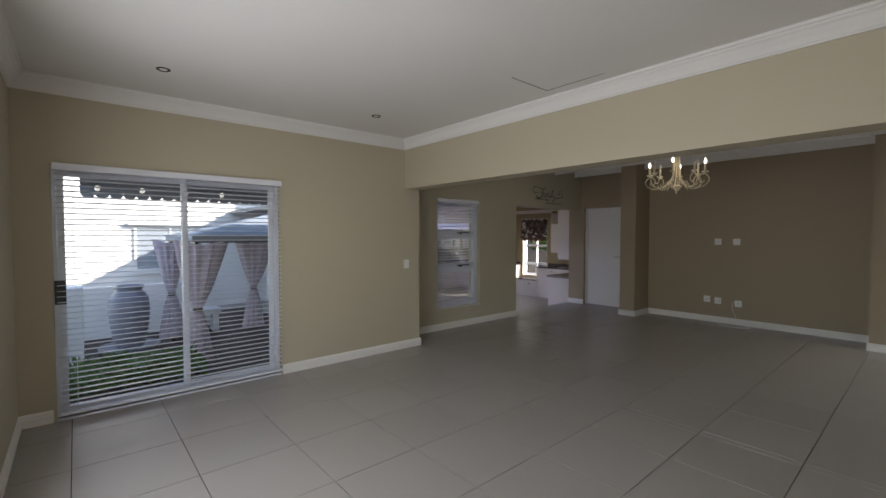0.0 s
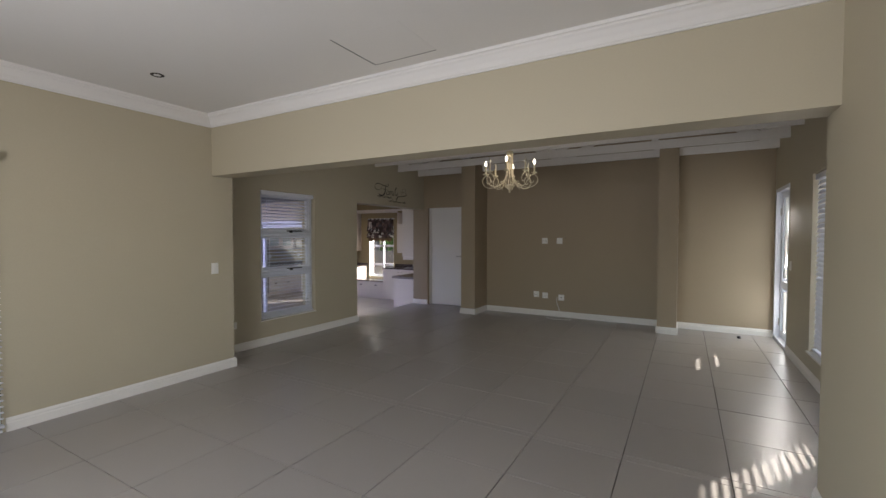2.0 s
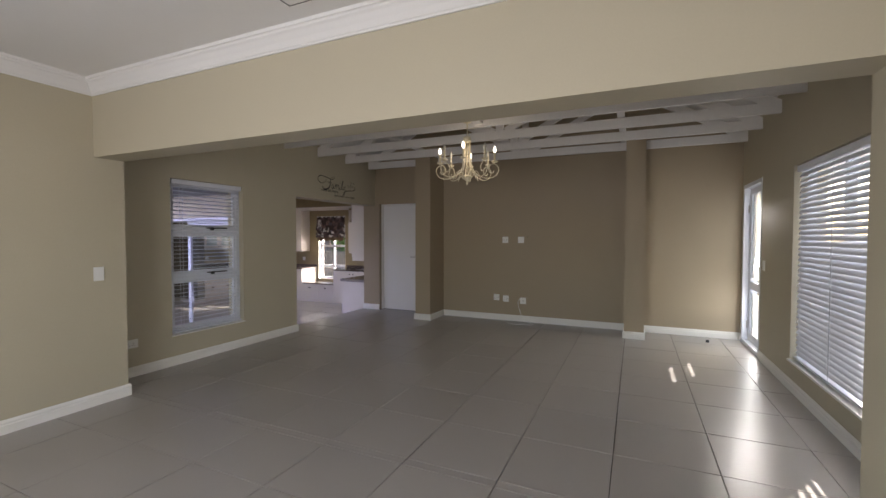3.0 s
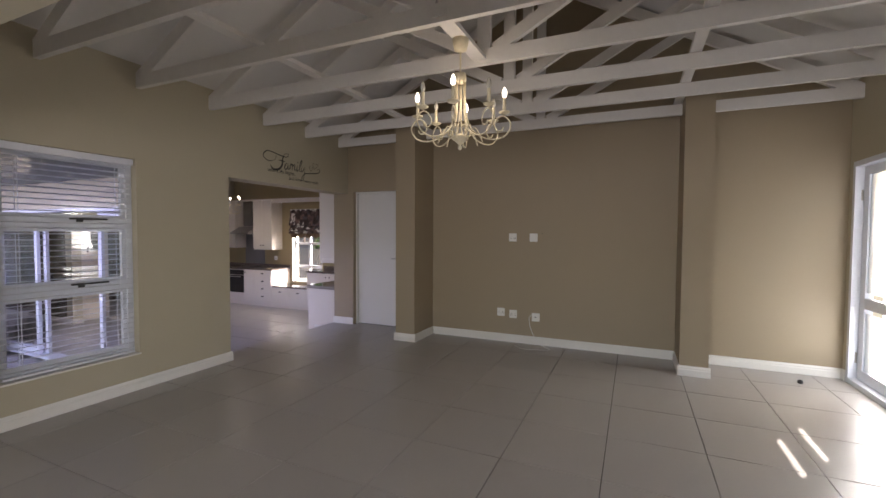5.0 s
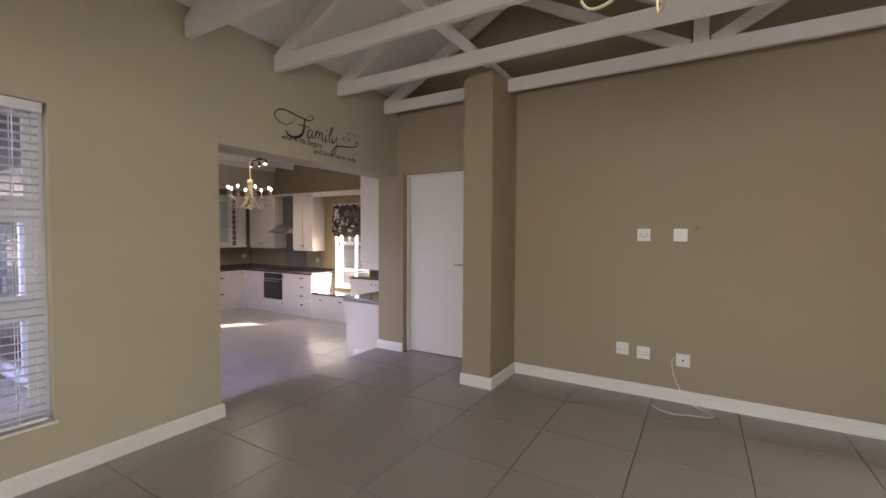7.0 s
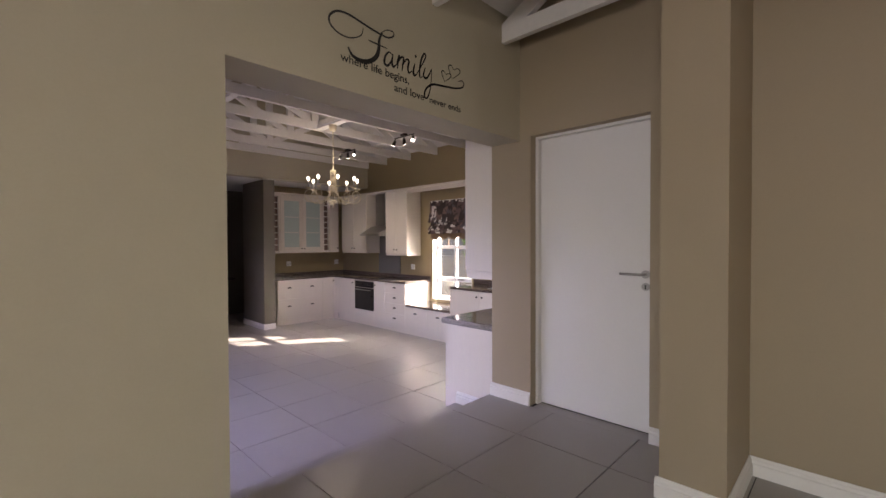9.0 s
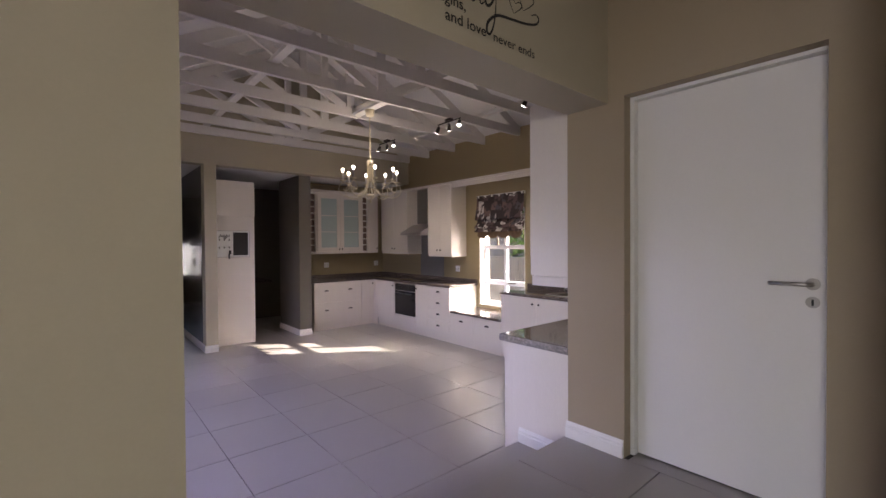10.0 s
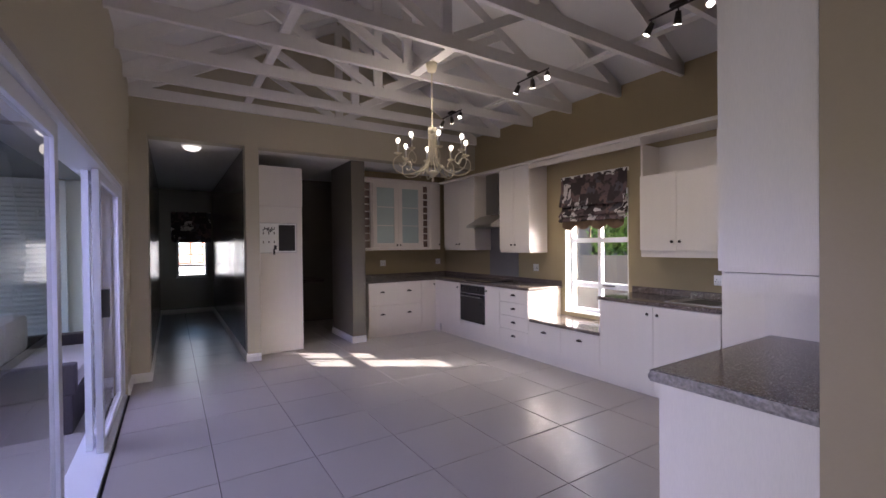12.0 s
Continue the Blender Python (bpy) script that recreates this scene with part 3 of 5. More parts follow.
# family room north window
wn1 = tagged(new("window_1"), "white aluminium window with three stacked panes", "window", kind="structure")
y = YFN + 0.07
part("window_frame", frame_x(4.25, 5.19, y, y + 0.06, 0.33, 2.06, 0.05), M_ALU, wn1)
for z in (0.92, 1.45):
    part("transom", boxes((4.30, 5.14, y - 0.005, y + 0.065, z, z + 0.075), bevel=0.003), M_ALU, wn1)
    part("stay", boxes((4.72, 4.98, y - 0.035, y - 0.006, z + 0.064, z + 0.078), (4.76, 4.80, y - 0.04, y - 0.02, z + 0.045, z + 0.08), bevel=0.002), M_BLACK, wn1, "black window stay")
for z0, z1 in ((0.38, 0.92), (0.995, 1.45), (1.525, 2.01)):
    p = part("sash", frame_x(4.30, 5.14, y + 0.012, y + 0.045, z0, z1, 0.032), M_ALU, wn1)
    pane_x(4.332, 5.108, y + 0.028, z0 + 0.032, z1 - 0.032, p)
part("window_sill", boxes((4.24, 5.20, YFN - 0.012, y, 0.318, 0.332), bevel=0.003), M_WHITE, wn1)
venetian("venetian_blind", "white venetian blind lowered in the window, slats open", 4.27, 5.17, YFN + 0.032, 0.345, 2.055, -5)

# family room south window with its blind
wn2 = tagged(new("window_2"), "white framed window behind a blind", "window", kind="structure")
y = YFS - 0.16
part("window_frame", frame_x(4.60, 6.20, y, y + 0.06, 0.28, 2.09, 0.05), M_ALU, wn2)
part("mullion", boxes((5.37, 5.43, y, y + 0.06, 0.33, 2.04)), M_ALU, wn2)
for x0, x1 in ((4.65, 5.37), (5.43, 6.15)):
    pane_x(x0, x1, y + 0.03, 0.33, 2.04, wn2)
part("window_sill", boxes((4.58, 6.22, YFS - 0.10, YFS + 0.02, 0.262, 0.281), bevel=0.003), M_WHITE, wn2)
venetian("venetian_blind", "white venetian blind with wide slats tilted half closed", 4.62, 6.18, YFS - 0.045, 0.30, 2.08, -60, 0.048)

# glazed south door
d2 = tagged(new("door_2"), "white aluminium door with two frosted glass panels", "door", kind="structure")
y = YFS - 0.10
part("door_frame", frame_x(7.28, 8.19, y - 0.06, YFS + 0.006, 0.0, 2.12, 0.05), M_ALU, d2)
leaf = part("leaf", boxes((7.335, 7.425, y, y + 0.04, 0.02, 2.065), (8.045, 8.135, y, y + 0.04, 0.02, 2.065), (7.425, 8.045, y, y + 0.04, 1.985, 2.065), (7.425, 8.045, y, y + 0.04, 0.02, 0.15), (7.425, 8.045, y, y + 0.04, 0.735, 0.835), bevel=0.002), M_ALU, d2)
for z0, z1 in ((0.15, 0.688), (0.882, 1.985)):
    pane_x(7.425, 8.045, y + 0.02, z0, z1, leaf, M_FROST).visible_shadow = True
part("handle", tube(bmesh.new(), [(7.38, y + 0.04, 1.05), (7.38, y + 0.085, 1.05), (7.39, y + 0.09, 1.05), (7.49, y + 0.09, 1.05)], 0.009), M_STEEL, leaf, "steel lever handle", smooth=True)
part("hinge", cyl(bmesh.new(), (8.14, y + 0.05, 0.2), (8.14, y + 0.05, 0.3), 0.009), M_STEEL, leaf)
part("hinge", cyl(bmesh.new(), (8.14, y + 0.05, 1.75), (8.14, y + 0.05, 1.85), 0.009), M_STEEL, leaf)
skirting("baseboard", 8.192, YFS, XE - 0.018, YFS, 0.0, 0, 1)

# inner door in the east wall
d3 = tagged(new("door_3"), "plain white flush door, closed, steel lever handle", "door", kind="structure")
XD = XE + 0.11
part("door_frame", boxes((XE + 0.07, XE + 0.20, 4.862, 4.885, 0, 2.045), (XE + 0.07, XE + 0.20, 4.03, 4.042, 0, 2.045), (XE + 0.07, XE + 0.20, 4.042, 4.862, 2.027, 2.045), bevel=0.002), M_DOOR, d3)
leaf = part("leaf", boxes((XD, XD + 0.04, 4.044, 4.860, 0.008, 2.024), bevel=0.002), M_DOOR, d3)
part("threshold", boxes((XE + 0.001, XE + 0.20, 4.042, 4.862, -0.02, -0.001)), M_TILE, d3)
# Black strip painted in for the dark gap below the leaf.
part("draught_seal", boxes((XD + 0.012, XD + 0.028, 4.044, 4.860, -0.001, 0.009)), M_BLACK, d3)
yh = 4.09
part("rose", cyl(bmesh.new(), (XD, yh, 1.035), (XD - 0.012, yh, 1.035), 0.026, seg=20), M_STEEL, leaf)
part("lever", tube(bmesh.new(), [(XD - 0.01, yh, 1.035), (XD - 0.05, yh, 1.035), (XD - 0.058, yh + 0.012, 1.035), (XD - 0.058, yh + 0.14, 1.035), (XD - 0.045, yh + 0.145, 1.035)], 0.0095, 10), M_STEEL, leaf, "brushed steel lever", smooth=True)
key = part("keyhole_rose", cyl(bmesh.new(), (XD, yh, 0.955), (XD - 0.008, yh, 0.955), 0.025, seg=20), M_STEEL, leaf)
part("keyhole", boxes((XD - 0.0105, XD - 0.0085, yh - 0.004, yh + 0.004, 0.94, 0.968)), M_BLACK, key)


# ---- chandeliers ----
def chandelier(name, label, top, height, radius, lit, candle, phase, pan):
    """Eight scrolled cream arms round a stem of bars, hung from a cup."""
    t = thing(name, label, "chandelier", top)
    part("ceiling_cup", lathe(bmesh.new(), [(0.055, 0.0), (0.052, -0.03), (0.04, -0.075), (0.018, -0.08), (0.01, -0.085)], 20), M_CREAM, t, smooth=True)
    body = 0.50
    z0 = -height
    part("suspension_rod", cyl(bmesh.new(), (0, 0, -0.08), (0, 0, z0 + body), 0.006), M_CREAM, t)
    part("collar", lathe(bmesh.new(), [(0.012, z0 + body + 0.015), (0.04, z0 + body + 0.01), (0.042, z0 + body - 0.035), (0.036, z0 + body - 0.045)], 18), M_CREAM, t, smooth=True)
    part("finial", lathe(bmesh.new(), [(0.002, z0), (0.014, z0 + 0.012), (0.009, z0 + 0.035), (0.02, z0 + 0.05), (0.055, z0 + 0.075), (0.06, z0 + 0.09), (0.03, z0 + 0.10), (0.012, z0 + 0.11)], 20), M_CREAM, t, smooth=True)
    for k in range(8):
        a = 2 * math.pi * (k + phase) / 8
        ca, sa = math.cos(a), math.sin(a)
        zl = z0 + pan
        prof = [(0.034, z0 + body - 0.04), (0.035, z0 + 0.32), (0.045, z0 + 0.22), (radius * 0.24, z0 + 0.135), (radius * 0.44, z0 + 0.085), (radius * 0.67, z0 + 0.066), (radius * 0.88, z0 + 0.085), (radius * 0.99, z0 + 0.14), (radius * 0.965, zl - 0.04), (radius * 0.84, zl - 0.006), (radius * 0.71, zl - 0.032), (radius * 0.68, zl - 0.075), (radius * 0.75, zl - 0.105), (radius * 0.83, zl - 0.098), (radius * 0.85, zl - 0.072)]
        pts = []
        for i in range(len(prof) - 1):
            p0, p1, p2, p3 = prof[max(i - 1, 0)], prof[i], prof[i + 1], prof[min(i + 2, len(prof) - 1)]
            for u in (0, 0.34, 0.67):
                pts.append(tuple(0.5 * (2 * p1[j] + (p2[j] - p0[j]) * u + (2 * p0[j] - 5 * p1[j] + 4 * p2[j] - p3[j]) * u * u + (3 * p1[j] - p0[j] - 3 * p2[j] + p3[j]) * u ** 3) for j in (0, 1)))
        arm = part("arm", tube(bmesh.new(), [(r * ca, r * sa, z) for r, z in pts], 0.0048, 6), M_CREAM, t, smooth=True)
        inner = [(0.05 + 0.075 * (1 - math.cos(u)) / 2 + 0.03, z0 + 0.10 + 0.05 * math.sin(u * 1.6)) for u in [i * 0.45 for i in range(8)]]
        part("scroll", tube(bmesh.new(), [(r * ca, r * sa, z) for r, z in inner], 0.0042, 6), M_CREAM, t, smooth=True)
        cx, cy = radius * 0.87 * ca, radius * 0.87 * sa
        part("drip_pan", lathe(bmesh.new(), [(0.008, zl), (0.034, zl + 0.012), (0.038, zl + 0.02), (0.012, zl + 0.018)], 14, (cx, cy, 0)), M_CREAM, arm, smooth=True)
        part("candle_tube", lathe(bmesh.new(), [(0.011, zl + 0.016), (0.011, zl + 0.105), (0.009, zl + 0.11)], 12, (cx, cy, 0)), M_CREAM if candle else M_STEEL, arm, smooth=True)
        if candle:
            prof2 = [(0.007, zl + 0.108), (0.011, zl + 0.118), (0.0155, zl + 0.130), (0.016, zl + 0.141), (0.0115, zl + 0.160), (0.0045, zl + 0.175), (0.001, zl + 0.180)]
        else:
            prof2 = [(0.008, zl + 0.108), (0.010, zl + 0.115), (0.0165, zl + 0.126), (0.0195, zl + 0.139), (0.0165, zl + 0.152), (0.009, zl + 0.159), (0.001, zl + 0.161)]
        part("bulb", lathe(bmesh.new(), prof2, 14, (cx, cy, 0)), M_BULB if k in lit else M_CLEARBULB, arm, "glowing bulb" if k in lit else "clear unlit bulb", smooth=True)
    return t


chandelier("chandelier", "cream metal chandelier with scrolled arms and candle bulbs", (5.53, 2.02, ZT + 0.03), 0.74, 0.34, (0, 2, 4, 6), True, 0.3, 0.225)
chandelier("chandelier", "cream metal kitchen chandelier with glowing round bulbs", (8.63, 8.22, ZTK + 0.012), 1.12, 0.375, range(8), False, 0.522, 0.245)


# ---- small fixtures ----
def plate_on_x(name, label, x, y, z, w, h, style):
    """A white switch or socket plate on a wall that faces -x."""
    t = thing(name, label, "switch" if style == "switch" else "socket", (x, y, z), group="" if style == "switch" else "wall sockets")
    part("plate", boxes((-0.010, 0, -w / 2, w / 2, -h / 2, h / 2), bevel=0.003), M_PLASTIC, t)
    if style == "socket":
        for c in (-0.024, 0.024):
            for dy, dz in ((-0.011, -0.014), (0.011, -0.014), (0.0, 0.006)):
                part("hole", cyl(bmesh.new(), (-0.0115, c + dy, dz), (-0.0095, c + dy, dz), 0.004, seg=8), M_BLACK, t)
        for c in (-0.024, 0.024):
            part("rocker", boxes((-0.014, -0.009, c - 0.010, c + 0.010, 0.018, 0.034), bevel=0.002), M_PLASTIC, t)
    elif style == "switch":
        part("rocker", boxes((-0.015, -0.009, -0.012, 0.012, -0.02, 0.02), bevel=0.002), M_PLASTIC, t)
    elif style == "aerial":
        part("hole", cyl(bmesh.new(), (-0.0135, 0, 0), (-0.0095, 0, 0), 0.008, seg=10), M_BLACK, t)
    return t


for y, z, s in ((2.37, 1.37, "socket"), (2.10, 1.37, "blank"), (2.52, 0.385, "socket"), (2.355, 0.37, "socket"), (2.06, 0.35, "aerial")):
    plate_on_x("wall_socket", "white square electrical wall plate", XE, y, z, 0.10, 0.105, s)
t = plate_on_x("light_switch", "white upright light switch on the wall", 0, 0, 0, 0.075, 0.115, "switch")
t.matrix_basis = pose(3.305, YLN, 1.105, 0, 0, 90)
t = plate_on_x("wall_socket", "white double wall socket above the skirting", 0, 0, 0, 0.14, 0.085, "socket")
t.matrix_basis = pose(3.82, YFN, 0.335, 0, 0, 90)
t = plate_on_x("light_switch", "white upright light switch beside the glazed door", 0, 0, 0, 0.075, 0.115, "switch")
t.matrix_basis = pose(7.13, YFS, 1.10, 0, 0, -90)
tagged(part("wall_nail", cyl(bmesh.new(), (XE - 0.012, 1.99, 1.42), (XE, 1.99, 1.42), 0.006, seg=8), M_BLACK), "small dark plug in the painted wall", "wall plug")

cable = [(XE - 0.012, 2.115, 0.375), (XE - 0.03, 2.14, 0.34), (XE - 0.03, 2.13, 0.24), (XE - 0.035, 2.08, 0.12), (XE - 0.06, 2.0, 0.02), (XE - 0.13, 1.90, 0.006), (XE - 0.20, 1.84, 0.006), (XE - 0.25, 1.88, 0.006), (XE - 0.27, 2.0, 0.006), (XE - 0.31, 2.1, 0.006), (XE - 0.28, 2.2, 0.006), (XE - 0.2, 2.28, 0.012)]
tagged(part("aerial_cable", tube(bmesh.new(), cable, 0.004, 6), M_PLASTIC, smooth=True), "loose white aerial cable on the floor", "cable")
tagged(part("door_stop", lathe(bmesh.new(), [(0.022, 0.0), (0.024, 0.01), (0.02, 0.028), (0.008, 0.034)], 14, (7.92, -0.55, 0)), M_BLACK, smooth=True), "small black rubber door stop on the floor", "door stop")


def downlight(x, y):
    t = thing("downlight", "recessed round downlight in the ceiling, unlit", "downlight", (x, y, ZC))
    bm = bmesh.new()
    lathe(bm, [(0.046, 0.0), (0.047, -0.004), (0.040, -0.007), (0.033, -0.002)], 24)
    part("ring", bm, M_KNOB, t, smooth=True)
    part("lens", cyl(bmesh.new(), (0, 0, -0.0035), (0, 0, -0.001), 0.026, seg=16), M_PLASTIC, t)
    return t


for x, y in ((0.545, 3.69), (2.385, 3.725)):
    downlight(x, y)

hatch = thing("ceiling_hatch", "white ceiling access panel with an open joint", "hatch", (0, 0, 0))
part("panel", boxes((2.62, 3.06, 1.61, 2.12, ZC - 0.0015, ZC - 0.0005)), M_CEIL, hatch)
part("joint", boxes((2.61, 3.066, 2.121, 2.128, ZC - 0.003, ZC - 0.0004), (3.061, 3.065, 1.61, 2.12, ZC - 0.003, ZC - 0.0004)), M_BLACK, hatch, "dark open joint")


def lettering(body, size, x, z, width, parent, spacing=1.0, shear=0.0, tall=1.0):
    """Flat vinyl letters on the wall that faces -y."""
    cu = bpy.data.curves.new("lettering", "FONT")
    cu.body, cu.size, cu.shear, cu.space_character, cu.offset = body, size, shear, spacing, 0.010 * size
    tmp = bpy.data.objects.new("lettering", cu)
    scene.collection.objects.link(tmp)
    me = bpy.data.meshes.new_from_object(tmp.evaluated_get(bpy.context.evaluated_depsgraph_get()))
    scene.collection.objects.unlink(tmp)
    bpy.data.objects.remove(tmp)
    xs = [v.co.x for v in me.vertices]
    k = width / (max(xs) - min(xs))
    for v in me.vertices:
        v.co = ((v.co.x - min(xs)) * k, 0, v.co.y * tall)
    me.materials.append(M_DECAL)
    ob = new("lettering", me)
    ob.parent = parent
    ob.location = (x, -0.0015, z)
    return ob


decal = thing("wall_decal", "black vinyl lettering with a looped flourish on the wall", "wall decal", (0, YFN, 0))
lettering("where life begins,", 0.062, 6.684, 2.160, 0.456, decal)
lettering("and love", 0.062, 7.03, 2.094, 0.228, decal)
lettering("never ends", 0.056, 7.304, 2.092, 0.282, decal)


def flourish(points, r):
    pts = []
    for i in range(len(points) - 1):
        p0, p1, p2, p3 = points[max(i - 1, 0)], points[i], points[i + 1], points[min(i + 2, len(points) - 1)]
        for u in (0, 0.2, 0.4, 0.6, 0.8):
            pts.append([0.5 * (2 * p1[j] + (p2[j] - p0[j]) * u + (2 * p0[j] - 5 * p1[j] + 4 * p2[j] - p3[j]) * u * u + (3 * p1[j] - p0[j] - 3 * p2[j] + p3[j]) * u ** 3) for j in (0, 1)])
    pts.append(points[-1])
    bm = bmesh.new()
    n = len(pts)
    rows = []
    for i, (x, z) in enumerate(pts):
        a, b = pts[max(i - 1, 0)], pts[min(i + 1, n - 1)]
        d = Vector((b[0] - a[0], b[1] - a[1])).normalized()
        w = r * (0.35 + 0.65 * math.sin(math.pi * min(1, max(0, i / (n - 1)))))
        rows.append((bm.verts.new((x - d.y * w, -0.0015, z + d.x * w)), bm.verts.new((x + d.y * w, -0.0015, z - d.x * w))))
    for a, b in zip(rows, rows[1:]):
        bm.faces.new((a[0], b[0], b[1], a[1]))
    return part("flourish", bm, M_DECAL, decal)


# the script initial: looped head, stem and bar
flourish([(6.823, 2.367), (6.807, 2.324), (6.744, 2.291), (6.678, 2.291), (6.63, 2.318), (6.623, 2.357), (6.662, 2.395), (6.722, 2.406), (6.802, 2.395), (6.874, 2.382), (6.936, 2.375), (6.981, 2.373), (7.021, 2.39), (7.026, 2.415), (6.985, 2.415), (6.947, 2.39)], 0.006)
flourish([(6.947, 2.39), (6.927, 2.34), (6.923, 2.288), (6.904, 2.242), (6.86, 2.207), (6.806, 2.195), (6.754, 2.206), (6.73, 2.241)], 0.0125)
flourish([(6.855, 2.316), (6.904, 2.315), (6.981, 2.312)], 0.005)
# the running letters that follow it
for stroke, weight in (
        ([(7.019, 2.287), (6.994, 2.297), (6.968, 2.268), (6.962, 2.229), (6.982, 2.219), (7.006, 2.247), (7.022, 2.294)], 0.007),
        ([(7.022, 2.296), (7.015, 2.25), (7.023, 2.225), (7.046, 2.244)], 0.007),
        ([(7.046, 2.244), (7.063, 2.294), (7.068, 2.297), (7.058, 2.258), (7.054, 2.222)], 0.006),
        ([(7.057, 2.257), (7.082, 2.296), (7.099, 2.294), (7.092, 2.252), (7.087, 2.22)], 0.0065),
        ([(7.092, 2.254), (7.119, 2.294), (7.139, 2.292), (7.131, 2.25), (7.14, 2.223), (7.163, 2.244)], 0.0065),
        ([(7.186, 2.292), (7.174, 2.248), (7.178, 2.22), (7.199, 2.232)], 0.0075),
        ([(7.185, 2.34), (7.192, 2.335), (7.197, 2.329)], 0.009),
        ([(7.197, 2.23), (7.243, 2.301), (7.273, 2.358), (7.26, 2.37), (7.237, 2.329), (7.223, 2.268), (7.226, 2.223), (7.249, 2.237)], 0.0065),
        ([(7.269, 2.292), (7.255, 2.249), (7.266, 2.229), (7.291, 2.244), (7.319, 2.293)], 0.007),
        ([(7.321, 2.3), (7.318, 2.227), (7.304, 2.155), (7.281, 2.113), (7.262, 2.122), (7.273, 2.164), (7.329, 2.207), (7.419, 2.221), (7.523, 2.234), (7.596, 2.255), (7.619, 2.283), (7.6, 2.3), (7.563, 2.286)], 0.0065)):
    flourish(stroke, weight)
# two outlined hearts
for cx, cz, k in ((7.436, 2.252, 0.85), (7.506, 2.287, 1.1)):
    flourish([(cx, cz), (cx - 0.032 * k, cz + 0.058 * k), (cx - 0.012 * k, cz + 0.077 * k), (cx + 0.016 * k, cz + 0.057 * k)], 0.0035)
    flourish([(cx, cz), (cx + 0.06 * k, cz + 0.046 * k), (cx + 0.066 * k, cz + 0.068 * k), (cx + 0.043 * k, cz + 0.073 * k), (cx + 0.016 * k, cz + 0.057 * k)], 0.0035)

# ---- kitchen ----
XF, YF, ZW = 10.38, 11.05, 0.51   # cabinet fronts along the east and north walls, underside of the worktops


def knob(parent, x, z):
    return part("knob", cyl(cyl(bmesh.new(), (x, -0.019, z), (x, -0.034, z), 0.006, seg=8), (x, -0.034, z), (x, -0.046, z), 0.015, 0.011, seg=12), M_KNOB, parent, "dark bronze knob")


def cup_pull(parent, x, z):
    bm = bmesh.new()
    n = 10
    rows = []
    for r, y in ((0.042, -0.018), (0.042, -0.030), (0.030, -0.040), (0.001, -0.043)):
        rows.append([bm.verts.new((x + r * math.cos(math.pi * i / n), y, z - 0.008 + 0.6 * r * math.sin(math.pi * i / n))) for i in range(n + 1)])
    for a, b in zip(rows, rows[1:]):
        for i in range(n):
            bm.faces.new((a[i], a[i + 1], b[i + 1], b[i]))
    return part("cup_pull", bm, M_KNOB, parent, "dark bronze cup pull")


def cabinet(name, label, at, rz, width, depth, z0, z1, fronts, plinth=0.0, group="kitchen cabinets"):
    """A cabinet along its own x with its front at y = 0. fronts: (kind, x0, x1, z0, z1, handles)."""
    t = thing(name, label, "cabinet", (at[0], at[1], 0), rz, group)
    zb = z0 + plinth
    part("body", boxes((0.001, width - 0.001, 0, depth, zb, z1)), M_CAB, t)
    if plinth:
        part("plinth", boxes((0.001, width - 0.001, 0.012, depth, z0, zb - 0.001)), M_CAB, t)
    for kind, x0, x1, za, zb2, handles in fronts:
        p = part("drawer_front" if kind == "drawer" else "cabinet_door", boxes((x0 + 0.002, x1 - 0.002, -0.019, -0.001, za + 0.002, zb2 - 0.002), bevel=0.002), M_CAB, t)
        for hx, hz in handles:
            (cup_pull if kind == "drawer" else knob)(p, hx, hz)
    return t


ZP = 0.14
zt = ZW - 0.002
zb = ZK + ZP
# along the east wall, from the corner to the sink
cabinet("base_cabinet", "limed white base cabinet with one door", (XF, 10.90), -90, 0.61, 0.59, ZK, zt, [("door", 0, 0.61, zb, zt, [(0.565, zt - 0.07)])], ZP)
cabinet("base_cabinet", "narrow limed white base cabinet beside the oven", (XF, 9.65), -90, 0.33, 0.59, ZK, zt, [("door", 0, 0.33, zb, zt, [(0.05, zt - 0.07)])], ZP)
h = (zt - zb) / 4
cabinet("drawer_cabinet", "limed white cabinet with four stacked drawers", (XF, 9.32), -90, 0.555, 0.59, ZK, zt, [("drawer", 0, 0.555, zb + i * h, zb + (i + 1) * h, [(0.277, zb + (i + 0.55) * h)]) for i in range(4)], ZP)
cabinet("window_bench", "low limed white drawer bench under the window", (XF, 8.763), -90, 1.08, 0.59, ZK, 0.118, [("drawer", 0, 0.54, zb, 0.118, [(0.27, 0.02)]), ("drawer", 0.54, 1.08, zb, 0.118, [(0.81, 0.02)])], ZP)
cabinet("sink_cabinet", "limed white sink cabinet with two doors", (XF, 7.68), -90, 1.19, 0.59, ZK, zt, [("door", 0, 0.595, ZK + 0.05, zt, [(0.545, zt - 0.08)]), ("door", 0.595, 1.19, ZK + 0.05, zt, [(0.645, zt - 0.08)])], 0.05)
cabinet("tall_cabinet", "tall limed white end cabinet beside the sink", (XF, 6.485), -90, 1.22, 0.59, ZK, 2.2, [("door", 0, 0.61, zb, 0.95, [(0.56, 0.6)]), ("door", 0.61, 1.22, zb, 0.95, [(0.66, 0.6)])], ZP)
oven_cab = cabinet("oven_housing", "limed white housing around a built-in oven", (XF, 10.288), -90, 0.636, 0.59, ZK, zt, [("door", 0, 0.636, zb, -0.075, [])], ZP)
oven = thing("oven", "black glass built-in oven with a steel control panel", "oven", (XF, 10.275, 0), -90)
part("fascia", boxes((0.01, 0.60, -0.022, 0.10, 0.37, zt - 0.022), bevel=0.003), M_OVEN, oven)
